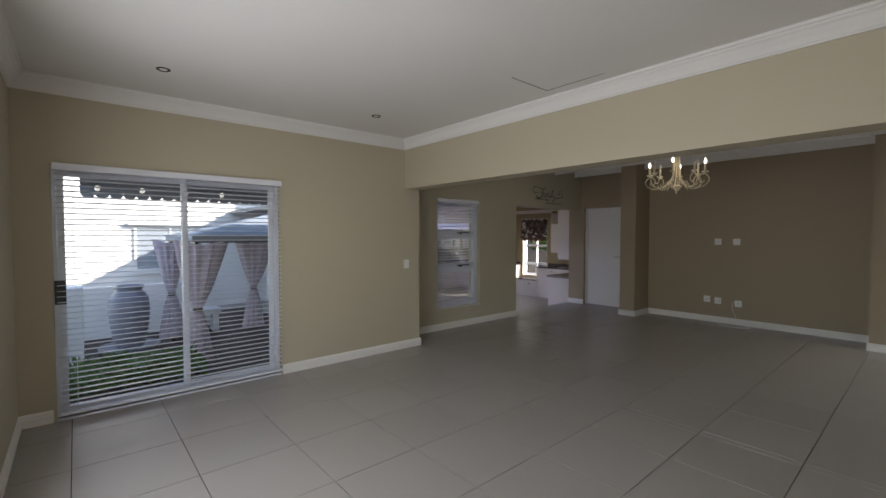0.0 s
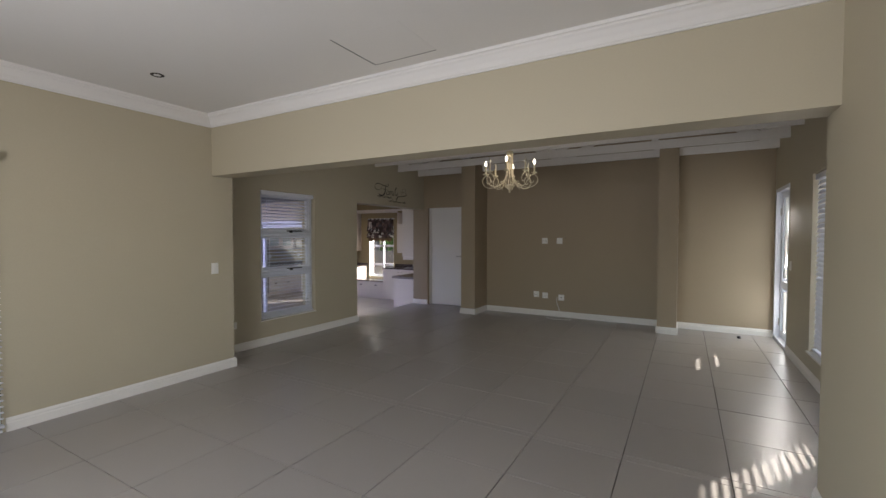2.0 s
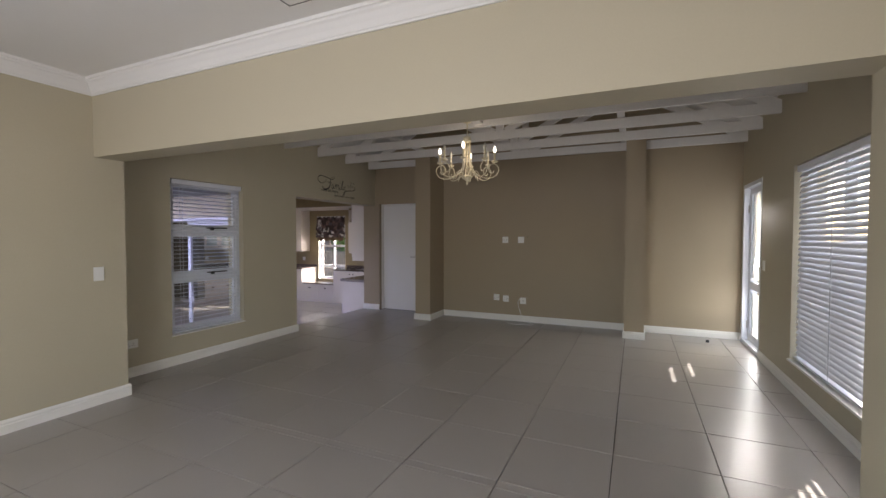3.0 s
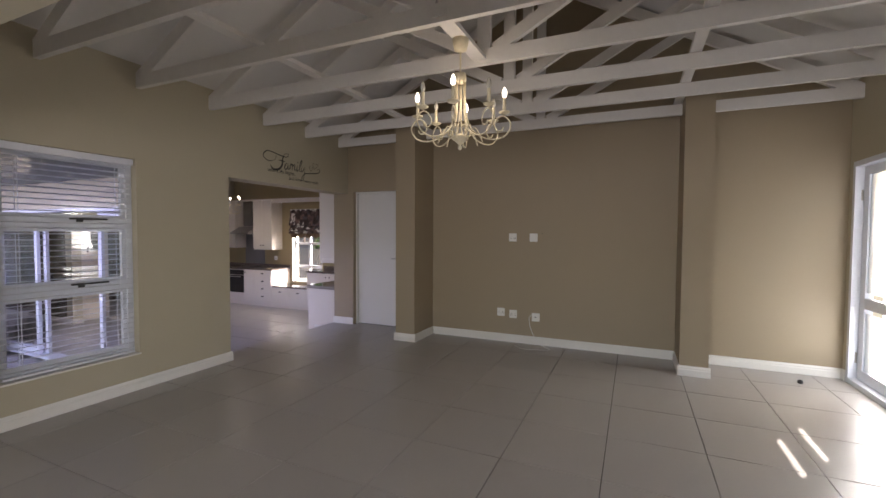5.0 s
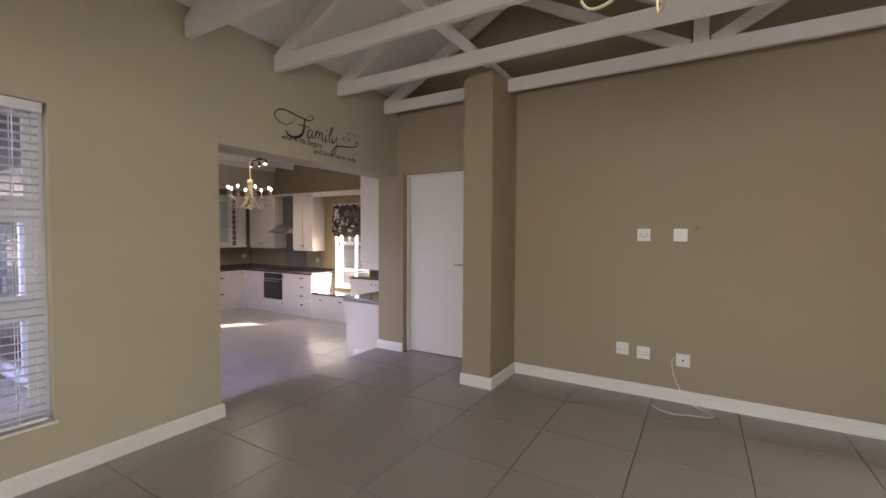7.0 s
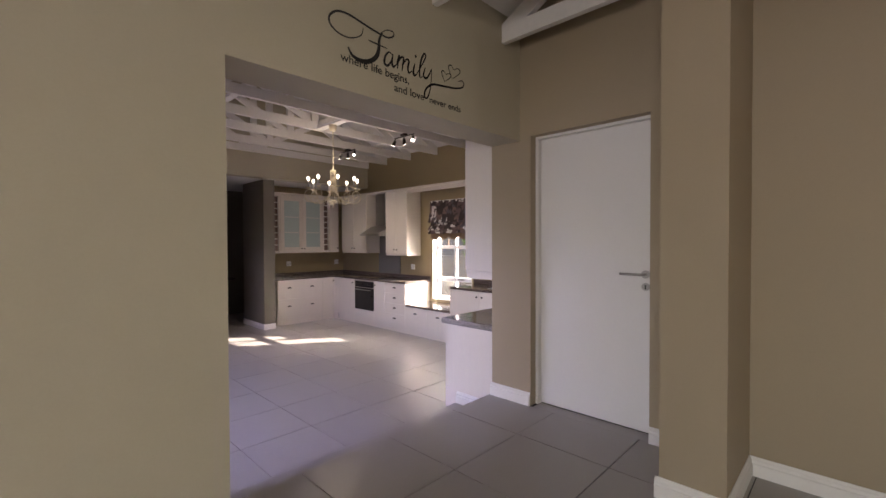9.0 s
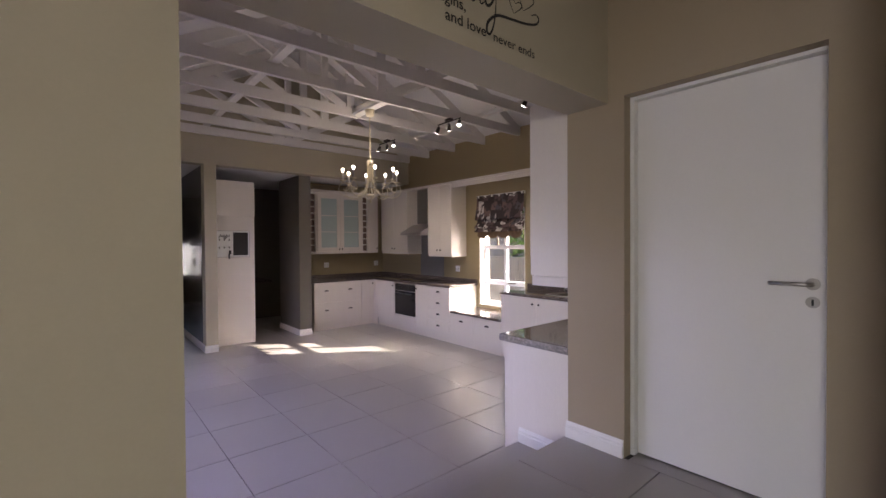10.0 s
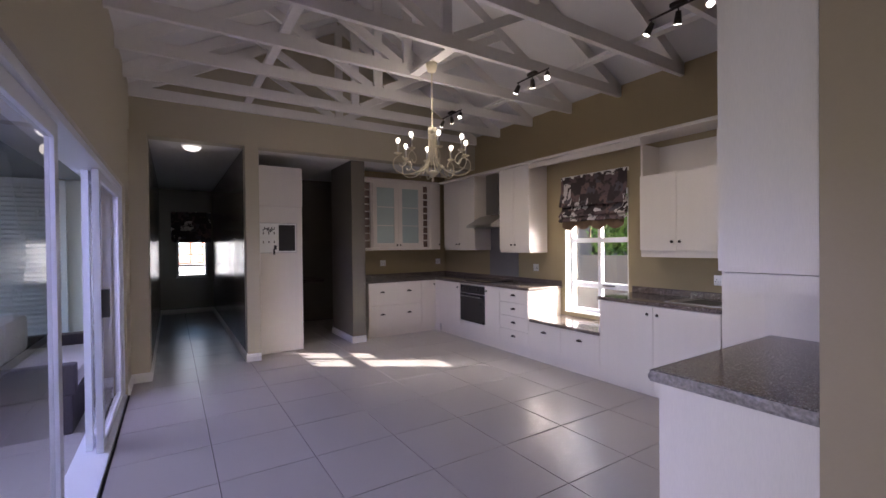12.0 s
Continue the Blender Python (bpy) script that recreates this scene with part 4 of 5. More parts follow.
part("steel_strip", boxes((0.01, 0.60, -0.024, 0.10, zt - 0.021, zt - 0.008)), M_STEEL, oven)
odoor = part("oven_door", boxes((0.01, 0.60, -0.026, 0.10, -0.065, 0.36), bevel=0.003), M_OVEN, oven)
part("oven_handle", cyl(cyl(cyl(bmesh.new(), (0.06, -0.055, 0.325), (0.55, -0.055, 0.325), 0.009), (0.09, -0.055, 0.325), (0.09, -0.02, 0.325), 0.006), (0.52, -0.055, 0.325), (0.52, -0.02, 0.325), 0.006), M_STEEL, odoor)
for i in range(5):
    part("dial", cyl(bmesh.new(), (0.09 + i * 0.07 + (0.14 if i > 2 else 0), -0.022, 0.43), (0.09 + i * 0.07 + (0.14 if i > 2 else 0), -0.04, 0.43), 0.016, seg=14), M_KNOB, oven)

# along the north wall
cabinet("drawer_cabinet", "wide limed white cabinet with two deep drawers", (9.13, YF), 0, 0.96, 0.59, ZK, zt, [("drawer", 0, 0.96, zb, zb + 0.365, [(0.24, zb + 0.22), (0.72, zb + 0.22)]), ("drawer", 0, 0.96, zb + 0.365, zt, [(0.24, zt - 0.15), (0.72, zt - 0.15)])], ZP)
cabinet("base_cabinet", "limed white corner cabinet with one door", (10.09, YF), 0, 0.285, 0.59, ZK, zt, [("door", 0, 0.285, zb, zt, [(0.24, zt - 0.07)])], ZP)

tagged(part("corner_filler", boxes((XF - 0.018, XF - 0.001, 10.902, YF + 0.02, ZK, zt), bevel=0.001), M_CAB), "limed white filler strip between the corner cabinets", "filler strip")


def worktop(name, label, *blocks):
    return tagged(part(name, boxes(*blocks, bevel=0.006), M_GRANITE), label, "worktop")


worktop("worktop", "polished speckled granite worktop in an L shape", (XF - 0.025, XKE, 8.745, YKN, ZW, ZW + 0.038), (9.05, XF - 0.0252, YF - 0.025, YKN, ZW, ZW + 0.038))
worktop("granite_upstand", "granite upstand along the worktop", (XKE - 0.02, XKE, 8.75, YKN, ZW + 0.0385, ZW + 0.10), (9.05, XKE - 0.021, YKN - 0.02, YKN, ZW + 0.0385, ZW + 0.10))
tagged(part("splashback", boxes((XKE - 0.016, XKE, 9.60, 10.28, ZW + 0.101, 1.40), bevel=0.003), M_SPLASH), "grey honed stone splashback behind the hob", "splashback")
worktop("bench_top", "sunlit polished granite bench top under the window", (XF - 0.025, XKE, 7.685, 8.74, 0.12, 0.158))
worktop("sink_worktop", "speckled granite worktop around the sink", (XF - 0.025, XKE, 6.487, 7.70, ZW, ZW + 0.038))
worktop("granite_upstand", "granite upstand behind the sink", (XKE - 0.02, XKE, 6.49, 7.70, ZW + 0.0385, ZW + 0.11))
sink = thing("sink", "stainless steel sink let into the granite", "sink", (10.68, 6.80, ZW + 0.0385))
part("rim", boxes((-0.2, 0.2, -0.26, 0.24, 0.0005, 0.006), bevel=0.002), M_STEEL, sink)
part("bowl", boxes((-0.16, 0.16, -0.2, 0.1, 0.0062, 0.0075)), M_KNOB, sink, "dark bowl")
part("tap", tube(bmesh.new(), [(0.15, 0.17, 0.004), (0.15, 0.17, 0.05), (0.12, 0.14, 0.07), (0.02, 0.06, 0.065)], 0.009), M_STEEL, sink, smooth=True)
hob = thing("hob", "thin black glass hob on the worktop", "hob", (10.68, 9.95, ZW + 0.0385))
part("glass", boxes((-0.25, 0.25, -0.28, 0.28, 0.0004, 0.006), bevel=0.002), M_OVEN, hob)

# counter at the end by the steps
pen = thing("end_counter", "limed white counter end panel by the steps", "cabinet", (0, 0, 0))
part("body", boxes((8.318, 9.50, YK, 5.79, ZK, zt)), M_CAB, pen)
part("end_panel", boxes((8.296, 8.317, YK + 0.002, 5.80, ZK, zt), bevel=0.002), M_CAB, pen)
for i in range(2):
    part("cabinet_door", boxes((8.319 + i * 0.594, 8.902 + i * 0.594, 5.791, 5.809, ZK + 0.1, zt - 0.004), bevel=0.002), M_CAB, pen)
ct = thing("counter_top", "polished dark granite top with a chiselled speckled edge", "worktop", (0, 0, 0))
part("slab", boxes((8.285, 9.50, YK + 0.001, 5.826, ZW, ZW + 0.05), bevel=0.003), M_GRANITE, ct)


def chiselled(x0, y0, x1, y1, nx, ny, z, h, seed):
    """A rough broken stone edge along a slab."""
    rng = random.Random(seed)
    bm = bmesh.new()
    ln = math.hypot(x1 - x0, y1 - y0)
    n = int(ln / 0.012)
    rows = []
    for i in range(n + 1):
        u = i / n
        rows.append([bm.verts.new((x0 + (x1 - x0) * u + nx * d, y0 + (y1 - y0) * u + ny * d, z + h * k / 4)) for k in range(5) for d in [0.004 + (0 if k in (0, 4) else rng.uniform(0.0, 0.009))]])
    for a, b in zip(rows, rows[1:]):
        for k in range(4):
            bm.faces.new((a[k], a[k + 1], b[k + 1], b[k]))
    return bm


part("chiselled_edge", chiselled(8.281, YK + 0.002, 8.281, 5.829, -1, 0, ZW + 0.001, 0.047, 1), M_CHISEL, ct, "rough chiselled speckled edge")
part("chiselled_edge", chiselled(8.283, 5.829, 9.50, 5.829, 0, 1, ZW + 0.001, 0.047, 2), M_CHISEL, ct, "rough chiselled speckled edge")
tagged(part("tall_side_panel", boxes((9.502, 9.53, YK + 0.001, 5.86, ZK, 2.15), bevel=0.002), M_CAB), "limed white side panel beside the counter", "panel")
wu = cabinet("wall_cabinet", "tall limed white wall cabinet above the end counter", (9.50, 5.545), 180, 1.21, 0.294, 1.0, 2.15, [("door", 0.02, 0.61, 1.0, 2.15, [(0.56, 1.08)]), ("door", 0.61, 1.20, 1.0, 2.15, [(0.66, 1.08)])])
part("light_rail", boxes((0, 1.21, 0.005, 0.294, 0.935, 0.997)), M_CAB, wu)

# wall cabinets
glass = thing("display_cabinet", "limed white wall cabinet with etched glass doors and wine racks", "cabinet", (9.17, 11.32, 0), 0, "kitchen cabinets")
part("back", boxes((0, 1.26, 0.30, 0.328, 1.03, 2.20)), M_CAB, glass)
for pname, blk in (("bottom_board", (0, 1.26, 0, 0.30, 1.03, 1.075)), ("top_board", (0, 1.26, 0, 0.30, 2.155, 2.20)), ("side_board", (0, 0.02, 0, 0.30, 1.075, 2.155)), ("side_board", (1.24, 1.26, 0, 0.30, 1.075, 2.155)), ("divider", (0.13, 0.16, 0, 0.30, 1.075, 2.155)), ("divider", (1.10, 1.13, 0, 0.30, 1.075, 2.155))):
    part(pname, boxes(blk), M_CAB, glass)
for x0, x1 in ((0.02, 0.13), (1.13, 1.24)):
    # Dark brown sheet whose colour stands for the shade inside the cells.
    part("rack_back", boxes((x0, x1, 0.05, 0.07, 1.075, 2.155)), M_RACK, glass)
    for i in range(1, 9):
        z = 1.075 + 1.08 * i / 9
        part("rack_shelf", boxes((x0, x1, 0.0, 0.05, z - 0.009, z + 0.009)), M_CAB, glass)
for x0, x1, kx in ((0.162, 0.629, 0.60), (0.631, 1.098, 0.66)):
    d = part("glass_door", boxes((x0, x0 + 0.075, -0.019, -0.001, 1.077, 2.153), (x1 - 0.075, x1, -0.019, -0.001, 1.077, 2.153), (x0 + 0.075, x1 - 0.075, -0.019, -0.001, 2.08, 2.153), (x0 + 0.075, x1 - 0.075, -0.019, -0.001, 1.077, 1.15), bevel=0.002), M_CAB, glass)
    part("glass_pane", boxes((x0 + 0.075, x1 - 0.075, -0.012, -0.006, 1.15, 2.08)), M_CABGLASS, d, "etched glass pane")
    for z in (1.44, 1.75):
        part("shelf_shadow", boxes((x0 + 0.078, x1 - 0.078, -0.0135, -0.0125, z, z + 0.012)), M_CAB, d)
    knob(d, kx, 1.115)
cabinet("wall_cabinet", "limed white corner wall cabinet", (10.43, 11.32), 0, 0.215, 0.328, 1.03, 2.20, [("door", 0, 0.215, 1.03, 2.20, [(0.18, 1.12)])])
cabinet("wall_cabinet", "limed white wall cabinet with two doors beside the hood", (10.65, 11.15), -90, 0.90, 0.328, 1.02, 2.20, [("door", 0, 0.45, 1.06, 2.20, [(0.41, 1.12)]), ("door", 0.45, 0.90, 1.06, 2.20, [(0.49, 1.12)])])
cabinet("wall_cabinet", "limed white wall cabinet beside the window", (10.65, 9.63), -90, 0.62, 0.328, 0.99, 2.20, [("door", 0, 0.31, 1.03, 2.20, [(0.27, 1.10)]), ("door", 0.31, 0.62, 1.03, 2.20, [(0.35, 1.10)])])
shelf = cabinet("wall_cabinet", "limed white wall cabinet with an open shelf above two doors", (10.65, 7.385), -90, 0.755, 0.328, 0.965, 1.80, [("door", 0, 0.378, 1.03, 1.80, [(0.34, 1.12)]), ("door", 0.378, 0.755, 1.03, 1.80, [(0.416, 1.12)])])
part("open_shelf", boxes((0, 0.02, 0, 0.328, 1.801, 2.13), (0.735, 0.755, 0, 0.328, 1.801, 2.13), (0.02, 0.735, 0.31, 0.328, 1.801, 2.13)), M_CAB, shelf)
tagged(part("cornice_board", boxes((10.61, XKE, 6.2, 11.28, 2.2015, 2.235), (9.15, 10.6095, 11.28, YKN, 2.2015, 2.235), bevel=0.004), M_CAB), "limed white cornice board bridging the wall cabinets", "cornice board")
tagged(part("cornice_fascia", boxes((10.645, 10.665, 7.386, 9.009, 2.135, 2.2005), bevel=0.002), M_CAB), "limed white fascia board across the window bay", "fascia board")

hood = thing("cooker_hood", "stainless steel chimney cooker hood", "cooker hood", (0, 0, 0))
bm = bmesh.new()
prof = ((10.47, 1.37), (10.47, 1.41), (10.76, 1.56), (10.97, 1.58), (10.97, 1.37))
a = [bm.verts.new((x, 9.635, z)) for x, z in prof]
b = [bm.verts.new((x, 10.245, z)) for x, z in prof]
for i in range(5):
    bm.faces.new((a[i], a[(i + 1) % 5], b[(i + 1) % 5], b[i]))
bm.faces.new(a[::-1])
bm.faces.new(b)
part("canopy", bm, M_STEEL, hood)
part("flue", boxes((10.74, 10.97, 9.80, 10.08, 1.575, 2.20), bevel=0.003), M_STEEL, hood)

# east window and roman blind
w4 = tagged(new("window_4"), "white framed kitchen window, sun shining in", "window", kind="structure")
x = XKE + 0.10


def frame_y(xa, xb, y0, y1, z0, z1, w):
    return boxes((xa, xb, y0, y0 + w, z0, z1), (xa, xb, y1 - w, y1, z0, z1), (xa, xb, y0 + w, y1 - w, z1 - w, z1), (xa, xb, y0 + w, y1 - w, z0, z0 + w), bevel=0.002)


part("window_frame", frame_y(x, x + 0.06, 7.75, 8.69, 0.22, 1.75, 0.045), M_ALU, w4)
part("reveal", boxes((XKE - 0.004, x, 8.678, 8.69, 0.222, 1.74), (XKE - 0.004, x, 7.75, 7.762, 0.222, 1.74), (XKE - 0.004, x, 7.75, 8.69, 1.74, 1.752)), M_WHITE, w4)
part("mullion", boxes((x, x + 0.06, 8.20, 8.25, 0.265, 1.705), bevel=0.002), M_ALU, w4)
part("transom", boxes((x - 0.002, x + 0.062, 7.795, 8.20, 1.12, 1.18), (x - 0.002, x + 0.062, 8.25, 8.645, 1.12, 1.18), (x - 0.002, x + 0.062, 7.795, 8.20, 0.54, 0.61), (x - 0.002, x + 0.062, 8.25, 8.645, 0.54, 0.61), bevel=0.002), M_ALU, w4)
for y0, y1, z0, z1 in ((7.795, 8.20, 0.265, 0.54), (7.795, 8.20, 0.61, 1.12), (7.795, 8.20, 1.18, 1.705), (8.25, 8.645, 0.265, 0.54), (8.25, 8.645, 0.61, 1.12), (8.25, 8.645, 1.18, 1.705)):
    ob = part("pane", boxes((x + 0.027, x + 0.033, y0, y1, z0, z1)), M_GLASS, w4)
    ob.visible_shadow = False
part("stay", boxes((x - 0.03, x - 0.004, 8.0, 8.16, 0.575, 0.59), bevel=0.002), M_BLACK, w4, "black window stay")
part("window_sill", boxes((XKE - 0.02, x, 7.75, 8.69, 0.205, 0.222), bevel=0.003), M_WHITE, w4)

rb = thing("roman_blind", "raised roman blind in a brown collage print with tassels", "blind", (0, 0, 0))
bm = bmesh.new()
prof = [(10.945, 1.98), (10.94, 1.80), (10.90, 1.60), (10.915, 1.585), (10.955, 1.66), (10.95, 1.56), (10.885, 1.47), (10.90, 1.452), (10.955, 1.54), (10.945, 1.47), (10.88, 1.41), (10.895, 1.395), (10.965, 1.44)]
n = 24
rows = []
for i in range(n + 1):
    y = 7.74 + 0.98 * i / n
    rows.append([bm.verts.new((px + 0.005 * math.sin(i * 1.7 + k), y, z + 0.006 * math.sin(i * 0.9 + k * 2))) for k, (px, z) in enumerate(prof)])
for a, b in zip(rows, rows[1:]):
    for k in range(len(prof) - 1):
        bm.faces.new((a[k], a[k + 1], b[k + 1], b[k]))
part("cloth", bm, M_PRINT, rb, "brown and cream collage print", smooth=True)
part("batten", boxes((10.947, 10.979, 7.74, 8.72, 1.95, 1.99)), M_WHITE, rb)
bm = bmesh.new()
top, bot = [], []
for i in range(49):
    y = 7.77 + 0.92 * i / 48
    top.append(bm.verts.new((10.93 + 0.008 * math.sin(i * 0.8), y, 1.42)))
    bot.append(bm.verts.new((10.92 + 0.008 * math.sin(i * 0.8), y, 1.335 - 0.05 * abs(math.sin(math.pi * i / 12)))))
for i in range(48):
    bm.faces.new((top[i], top[i + 1], bot[i + 1], bot[i]))
part("scalloped_lining", bm, M_BROWNCLOTH, rb, "brown scalloped lining")
part("tassel", lathe(bmesh.new(), [(0.004, 1.30), (0.014, 1.28), (0.008, 1.262), (0.018, 1.18), (0.004, 1.175)], 10, (10.91, 8.23, 0)), M_BROWNCLOTH, rb)

for y, z in ((9.23, 0.77), (6.78, 0.74)):
    plate_on_x("wall_socket", "white kitchen wall socket above the worktop", XKE, y, z, 0.10, 0.10, "socket")
for x in (9.66, 10.80):
    t = plate_on_x("wall_socket", "white kitchen wall socket above the worktop", 0, 0, 0, 0.10, 0.10, "socket")
    t.matrix_basis = pose(x, YKN, 0.80, 0, 0, 90)


# track spots on the runner
def spot_bar(y):
    t = thing("spotlight_bar", "dark steel ceiling bar with three small spotlights", "spotlight", (9.58, y, ZTK - 0.001), 0, "ceiling spotlights")
    part("mount", boxes((-0.03, 0.03, -0.05, 0.05, -0.03, 0.0), bevel=0.004), M_KNOB, t)
    part("bar", cyl(bmesh.new(), (0, -0.22, -0.036), (0, 0.22, -0.036), 0.008), M_KNOB, t)
    for k, (dy, ax, ay) in enumerate(((-0.2, -0.6, -0.5), (0.0, 0.3, 0.25), (0.2, -0.2, 0.5))):
        d = Vector((ax, ay, -1)).normalized()
        p = Vector((0, dy, -0.075))
        lamp = part("lamp_head", cyl(cyl(bmesh.new(), (0, dy, -0.036), p, 0.005), p - d * 0.01, p + d * 0.075, 0.018, 0.028, seg=14), M_KNOB, t)
        part("lamp_face", cyl(bmesh.new(), p + d * 0.0755, p + d * 0.079, 0.024, seg=14), M_SPOT, lamp, "lit lamp face")
    return t


for y in (6.405, 7.855, 9.305):
    spot_bar(y)

# tall cupboard with the key board, scullery and passage
tall = thing("tall_cupboard", "tall limed white cupboard beside the scullery", "cupboard", (7.50, 10.97, 0))
part("body", boxes((0, 0.60, 0, 0.60, ZK, 2.22)), M_CAB, tall)
part("cabinet_door", boxes((0.002, 0.598, -0.019, -0.001, ZK + 0.10, 1.66), bevel=0.002), M_CAB, tall)
part("cabinet_door", boxes((0.002, 0.606, -0.019, -0.001, 1.664, 2.218), bevel=0.002), M_CAB, tall)
board = thing("key_board", "white key board with hooks and a black panel, grey edge", "notice board", (7.51, 10.95, 1.03))
part("frame", boxes((0, 0.50, -0.018, -0.001, 0, 0.40), bevel=0.003), M_PLASTIC, board)
part("edge_strip", boxes((-0.008, 0, -0.02, -0.001, -0.008, 0.408), (0.50, 0.508, -0.02, -0.001, -0.008, 0.408), (0, 0.50, -0.02, -0.001, 0.40, 0.408), (0, 0.50, -0.02, -0.001, -0.008, 0)), M_STEEL, board)
part("black_panel", boxes((0.265, 0.485, -0.020, -0.0185, 0.02, 0.38)), M_DECAL, board)
bm = bmesh.new()
for i in range(9):
    box(bm, 0.06 + i * 0.018, 0.072 + i * 0.018, -0.020, -0.0185, 0.295 + 0.02 * math.sin(i), 0.32 + 0.03 * abs(math.sin(i * 1.3)))
part("marking", bm, M_BLACK, board)
for i in range(3):
    for z in (0.13, 0.25):
        part("hook", boxes((0.06 + i * 0.07, 0.072 + i * 0.07, -0.03, -0.0185, z, z + 0.03)), M_KNOB, board)
part("key_bunch", boxes((0.20, 0.235, -0.03, -0.0185, 0.04, 0.10), (0.19, 0.215, -0.032, -0.02, -0.03, 0.05), bevel=0.003), M_BLACK, board)

sc = thing("scullery_counter", "pale scullery counter with a dark top", "counter", (8.12, 12.3, ZK))
part("body", boxes((0, 0.28, 0, 0.85, 0, 0.84)), M_CAB, sc)
part("top", boxes((-0.02, 0.69, -0.02, 0.88, 0.841, 0.88), bevel=0.004), M_GRANITE, sc)
sd_ = thing("wall_decal", "dark illegible lettering on the scullery wall", "wall decal", (7.9, 13.197, 1.35))
bm = bmesh.new()
rng = random.Random(4)
for i in range(9):
    box(bm, 0.0 + rng.uniform(0, 0.08), 0.42 - rng.uniform(0, 0.12), -0.002, 0, i * 0.085, i * 0.085 + 0.035)
part("marking", bm, M_DECAL, sd_)

lamp = thing("ceiling_lamp", "round opal ceiling lamp in the passage, lit", "ceiling lamp", (6.76, 11.02, 2.40))
part("base", cyl(bmesh.new(), (0, 0, 0), (0, 0, -0.015), 0.115, seg=28), M_WHITE, lamp)
part("shade", lathe(bmesh.new(), [(0.001, -0.07), (0.045, -0.064), (0.085, -0.046), (0.105, -0.016)], 28), M_LAMPGLASS, lamp, "lit opal shade", smooth=True)

w5 = tagged(new("window_5"), "small white window at the end of the passage", "window", kind="structure")
part("window_frame", frame_x(6.62, 7.21, 15.95, 16.0, 0.45, 1.50, 0.04), M_ALU, w5)
part("transom", boxes((6.66, 7.17, 15.95, 16.0, 0.68, 0.72)), M_ALU, w5)
pane_x(6.66, 7.17, 15.975, 0.49, 1.46, w5)
part("window_sill", boxes((6.60, 7.23, 15.87, 15.95, 0.43, 0.451)), M_WHITE, w5)
rb2 = thing("roman_blind", "dark raised roman blind above the passage window", "blind", (0, 0, 0))
part("cloth", boxes((6.52, 7.30, 15.84, 15.885, 1.30, 1.90), (6.53, 7.29, 15.85, 15.88, 1.22, 1.30), bevel=0.012), M_PRINT, rb2)
house = thing("far_house", "white house with a terracotta window seen far off", "house", (0, 0, -0.42))
part("wall", boxes((2, 12, 24, 24.3, 0, 3.2)), M_PATIO, house)
win = part("window_frame", boxes((6.7, 7.6, 23.95, 23.999, 0.9, 1.9), bevel=0.01), mat("terracotta_frame", (0.34, 0.08, 0.03), 0.6, grain=0.1), house)
for i in range(2):
    for j in range(3):
        part("pane", boxes((6.76 + i * 0.43, 7.11 + i * 0.43, 23.94, 23.949, 0.96 + j * 0.31, 1.22 + j * 0.31)), M_CABGLASS, win)

# sliding doors to the patio
ks = tagged(new("door_4"), "white aluminium sliding patio doors, one leaf slid open", "sliding door", kind="structure")
part("door_frame", boxes((5.93, 6.12, 5.75, 5.79, ZK + 0.02, 1.72), (5.93, 6.12, 9.96, 10.0, ZK + 0.02, 1.72), (5.93, 6.12, 5.79, 9.96, 1.675, 1.72), (5.93, 6.135, 5.75, 10.0, ZK - 0.005, ZK + 0.022), bevel=0.002), M_ALU, ks)
for y0, y1, x in ((5.79, 7.30, 6.06), (8.58, 9.93, 6.06), (8.66, 9.95, 5.99)):
    p = part("sliding_leaf", frame_y(x, x + 0.04, y0, y1, ZK + 0.025, 1.672, 0.07), M_ALU, ks)
    ob = part("pane", boxes((x + 0.017, x + 0.023, y0 + 0.07, y1 - 0.07, ZK + 0.095, 1.602)), M_GLASS, p)
    ob.visible_shadow = False
part("latch", boxes((6.10, 6.145, 8.59, 8.65, 0.62, 0.82), bevel=0.005), M_BLACK, ks, "black latch")

ic = thing("intercom", "white intercom handset on the kitchen wall", "intercom", (6.14, 5.63, 1.03), 180)
part("base", boxes((-0.025, 0, -0.05, 0.05, -0.105, 0.105), bevel=0.006), M_PLASTIC, ic)
part("handset", boxes((-0.05, -0.026, -0.045, -0.008, -0.10, 0.10), bevel=0.008), M_PLASTIC, ic)

# ---- outside ----
structure("ground", boxes((-250, 250, -250, 250, -0.7, -0.42)), M_PAVE, "grey paved ground around the house", "ground")
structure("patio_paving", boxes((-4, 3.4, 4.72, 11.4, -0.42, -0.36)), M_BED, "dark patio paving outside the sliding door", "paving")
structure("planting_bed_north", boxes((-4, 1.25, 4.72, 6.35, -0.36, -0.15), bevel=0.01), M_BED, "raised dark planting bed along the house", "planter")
structure("patio_roof", boxes((0.08, XB0, 4.72, 6.35, 2.07, 2.15), (XB0, 5.90, 5.26, 12.59, 2.07, 2.15)), M_PATIOROOF, "patio roof, shade put into its grey colour", "roof")
bm = boxes((0.08, XB0, 6.352, 6.364, 1.955, 2.11))
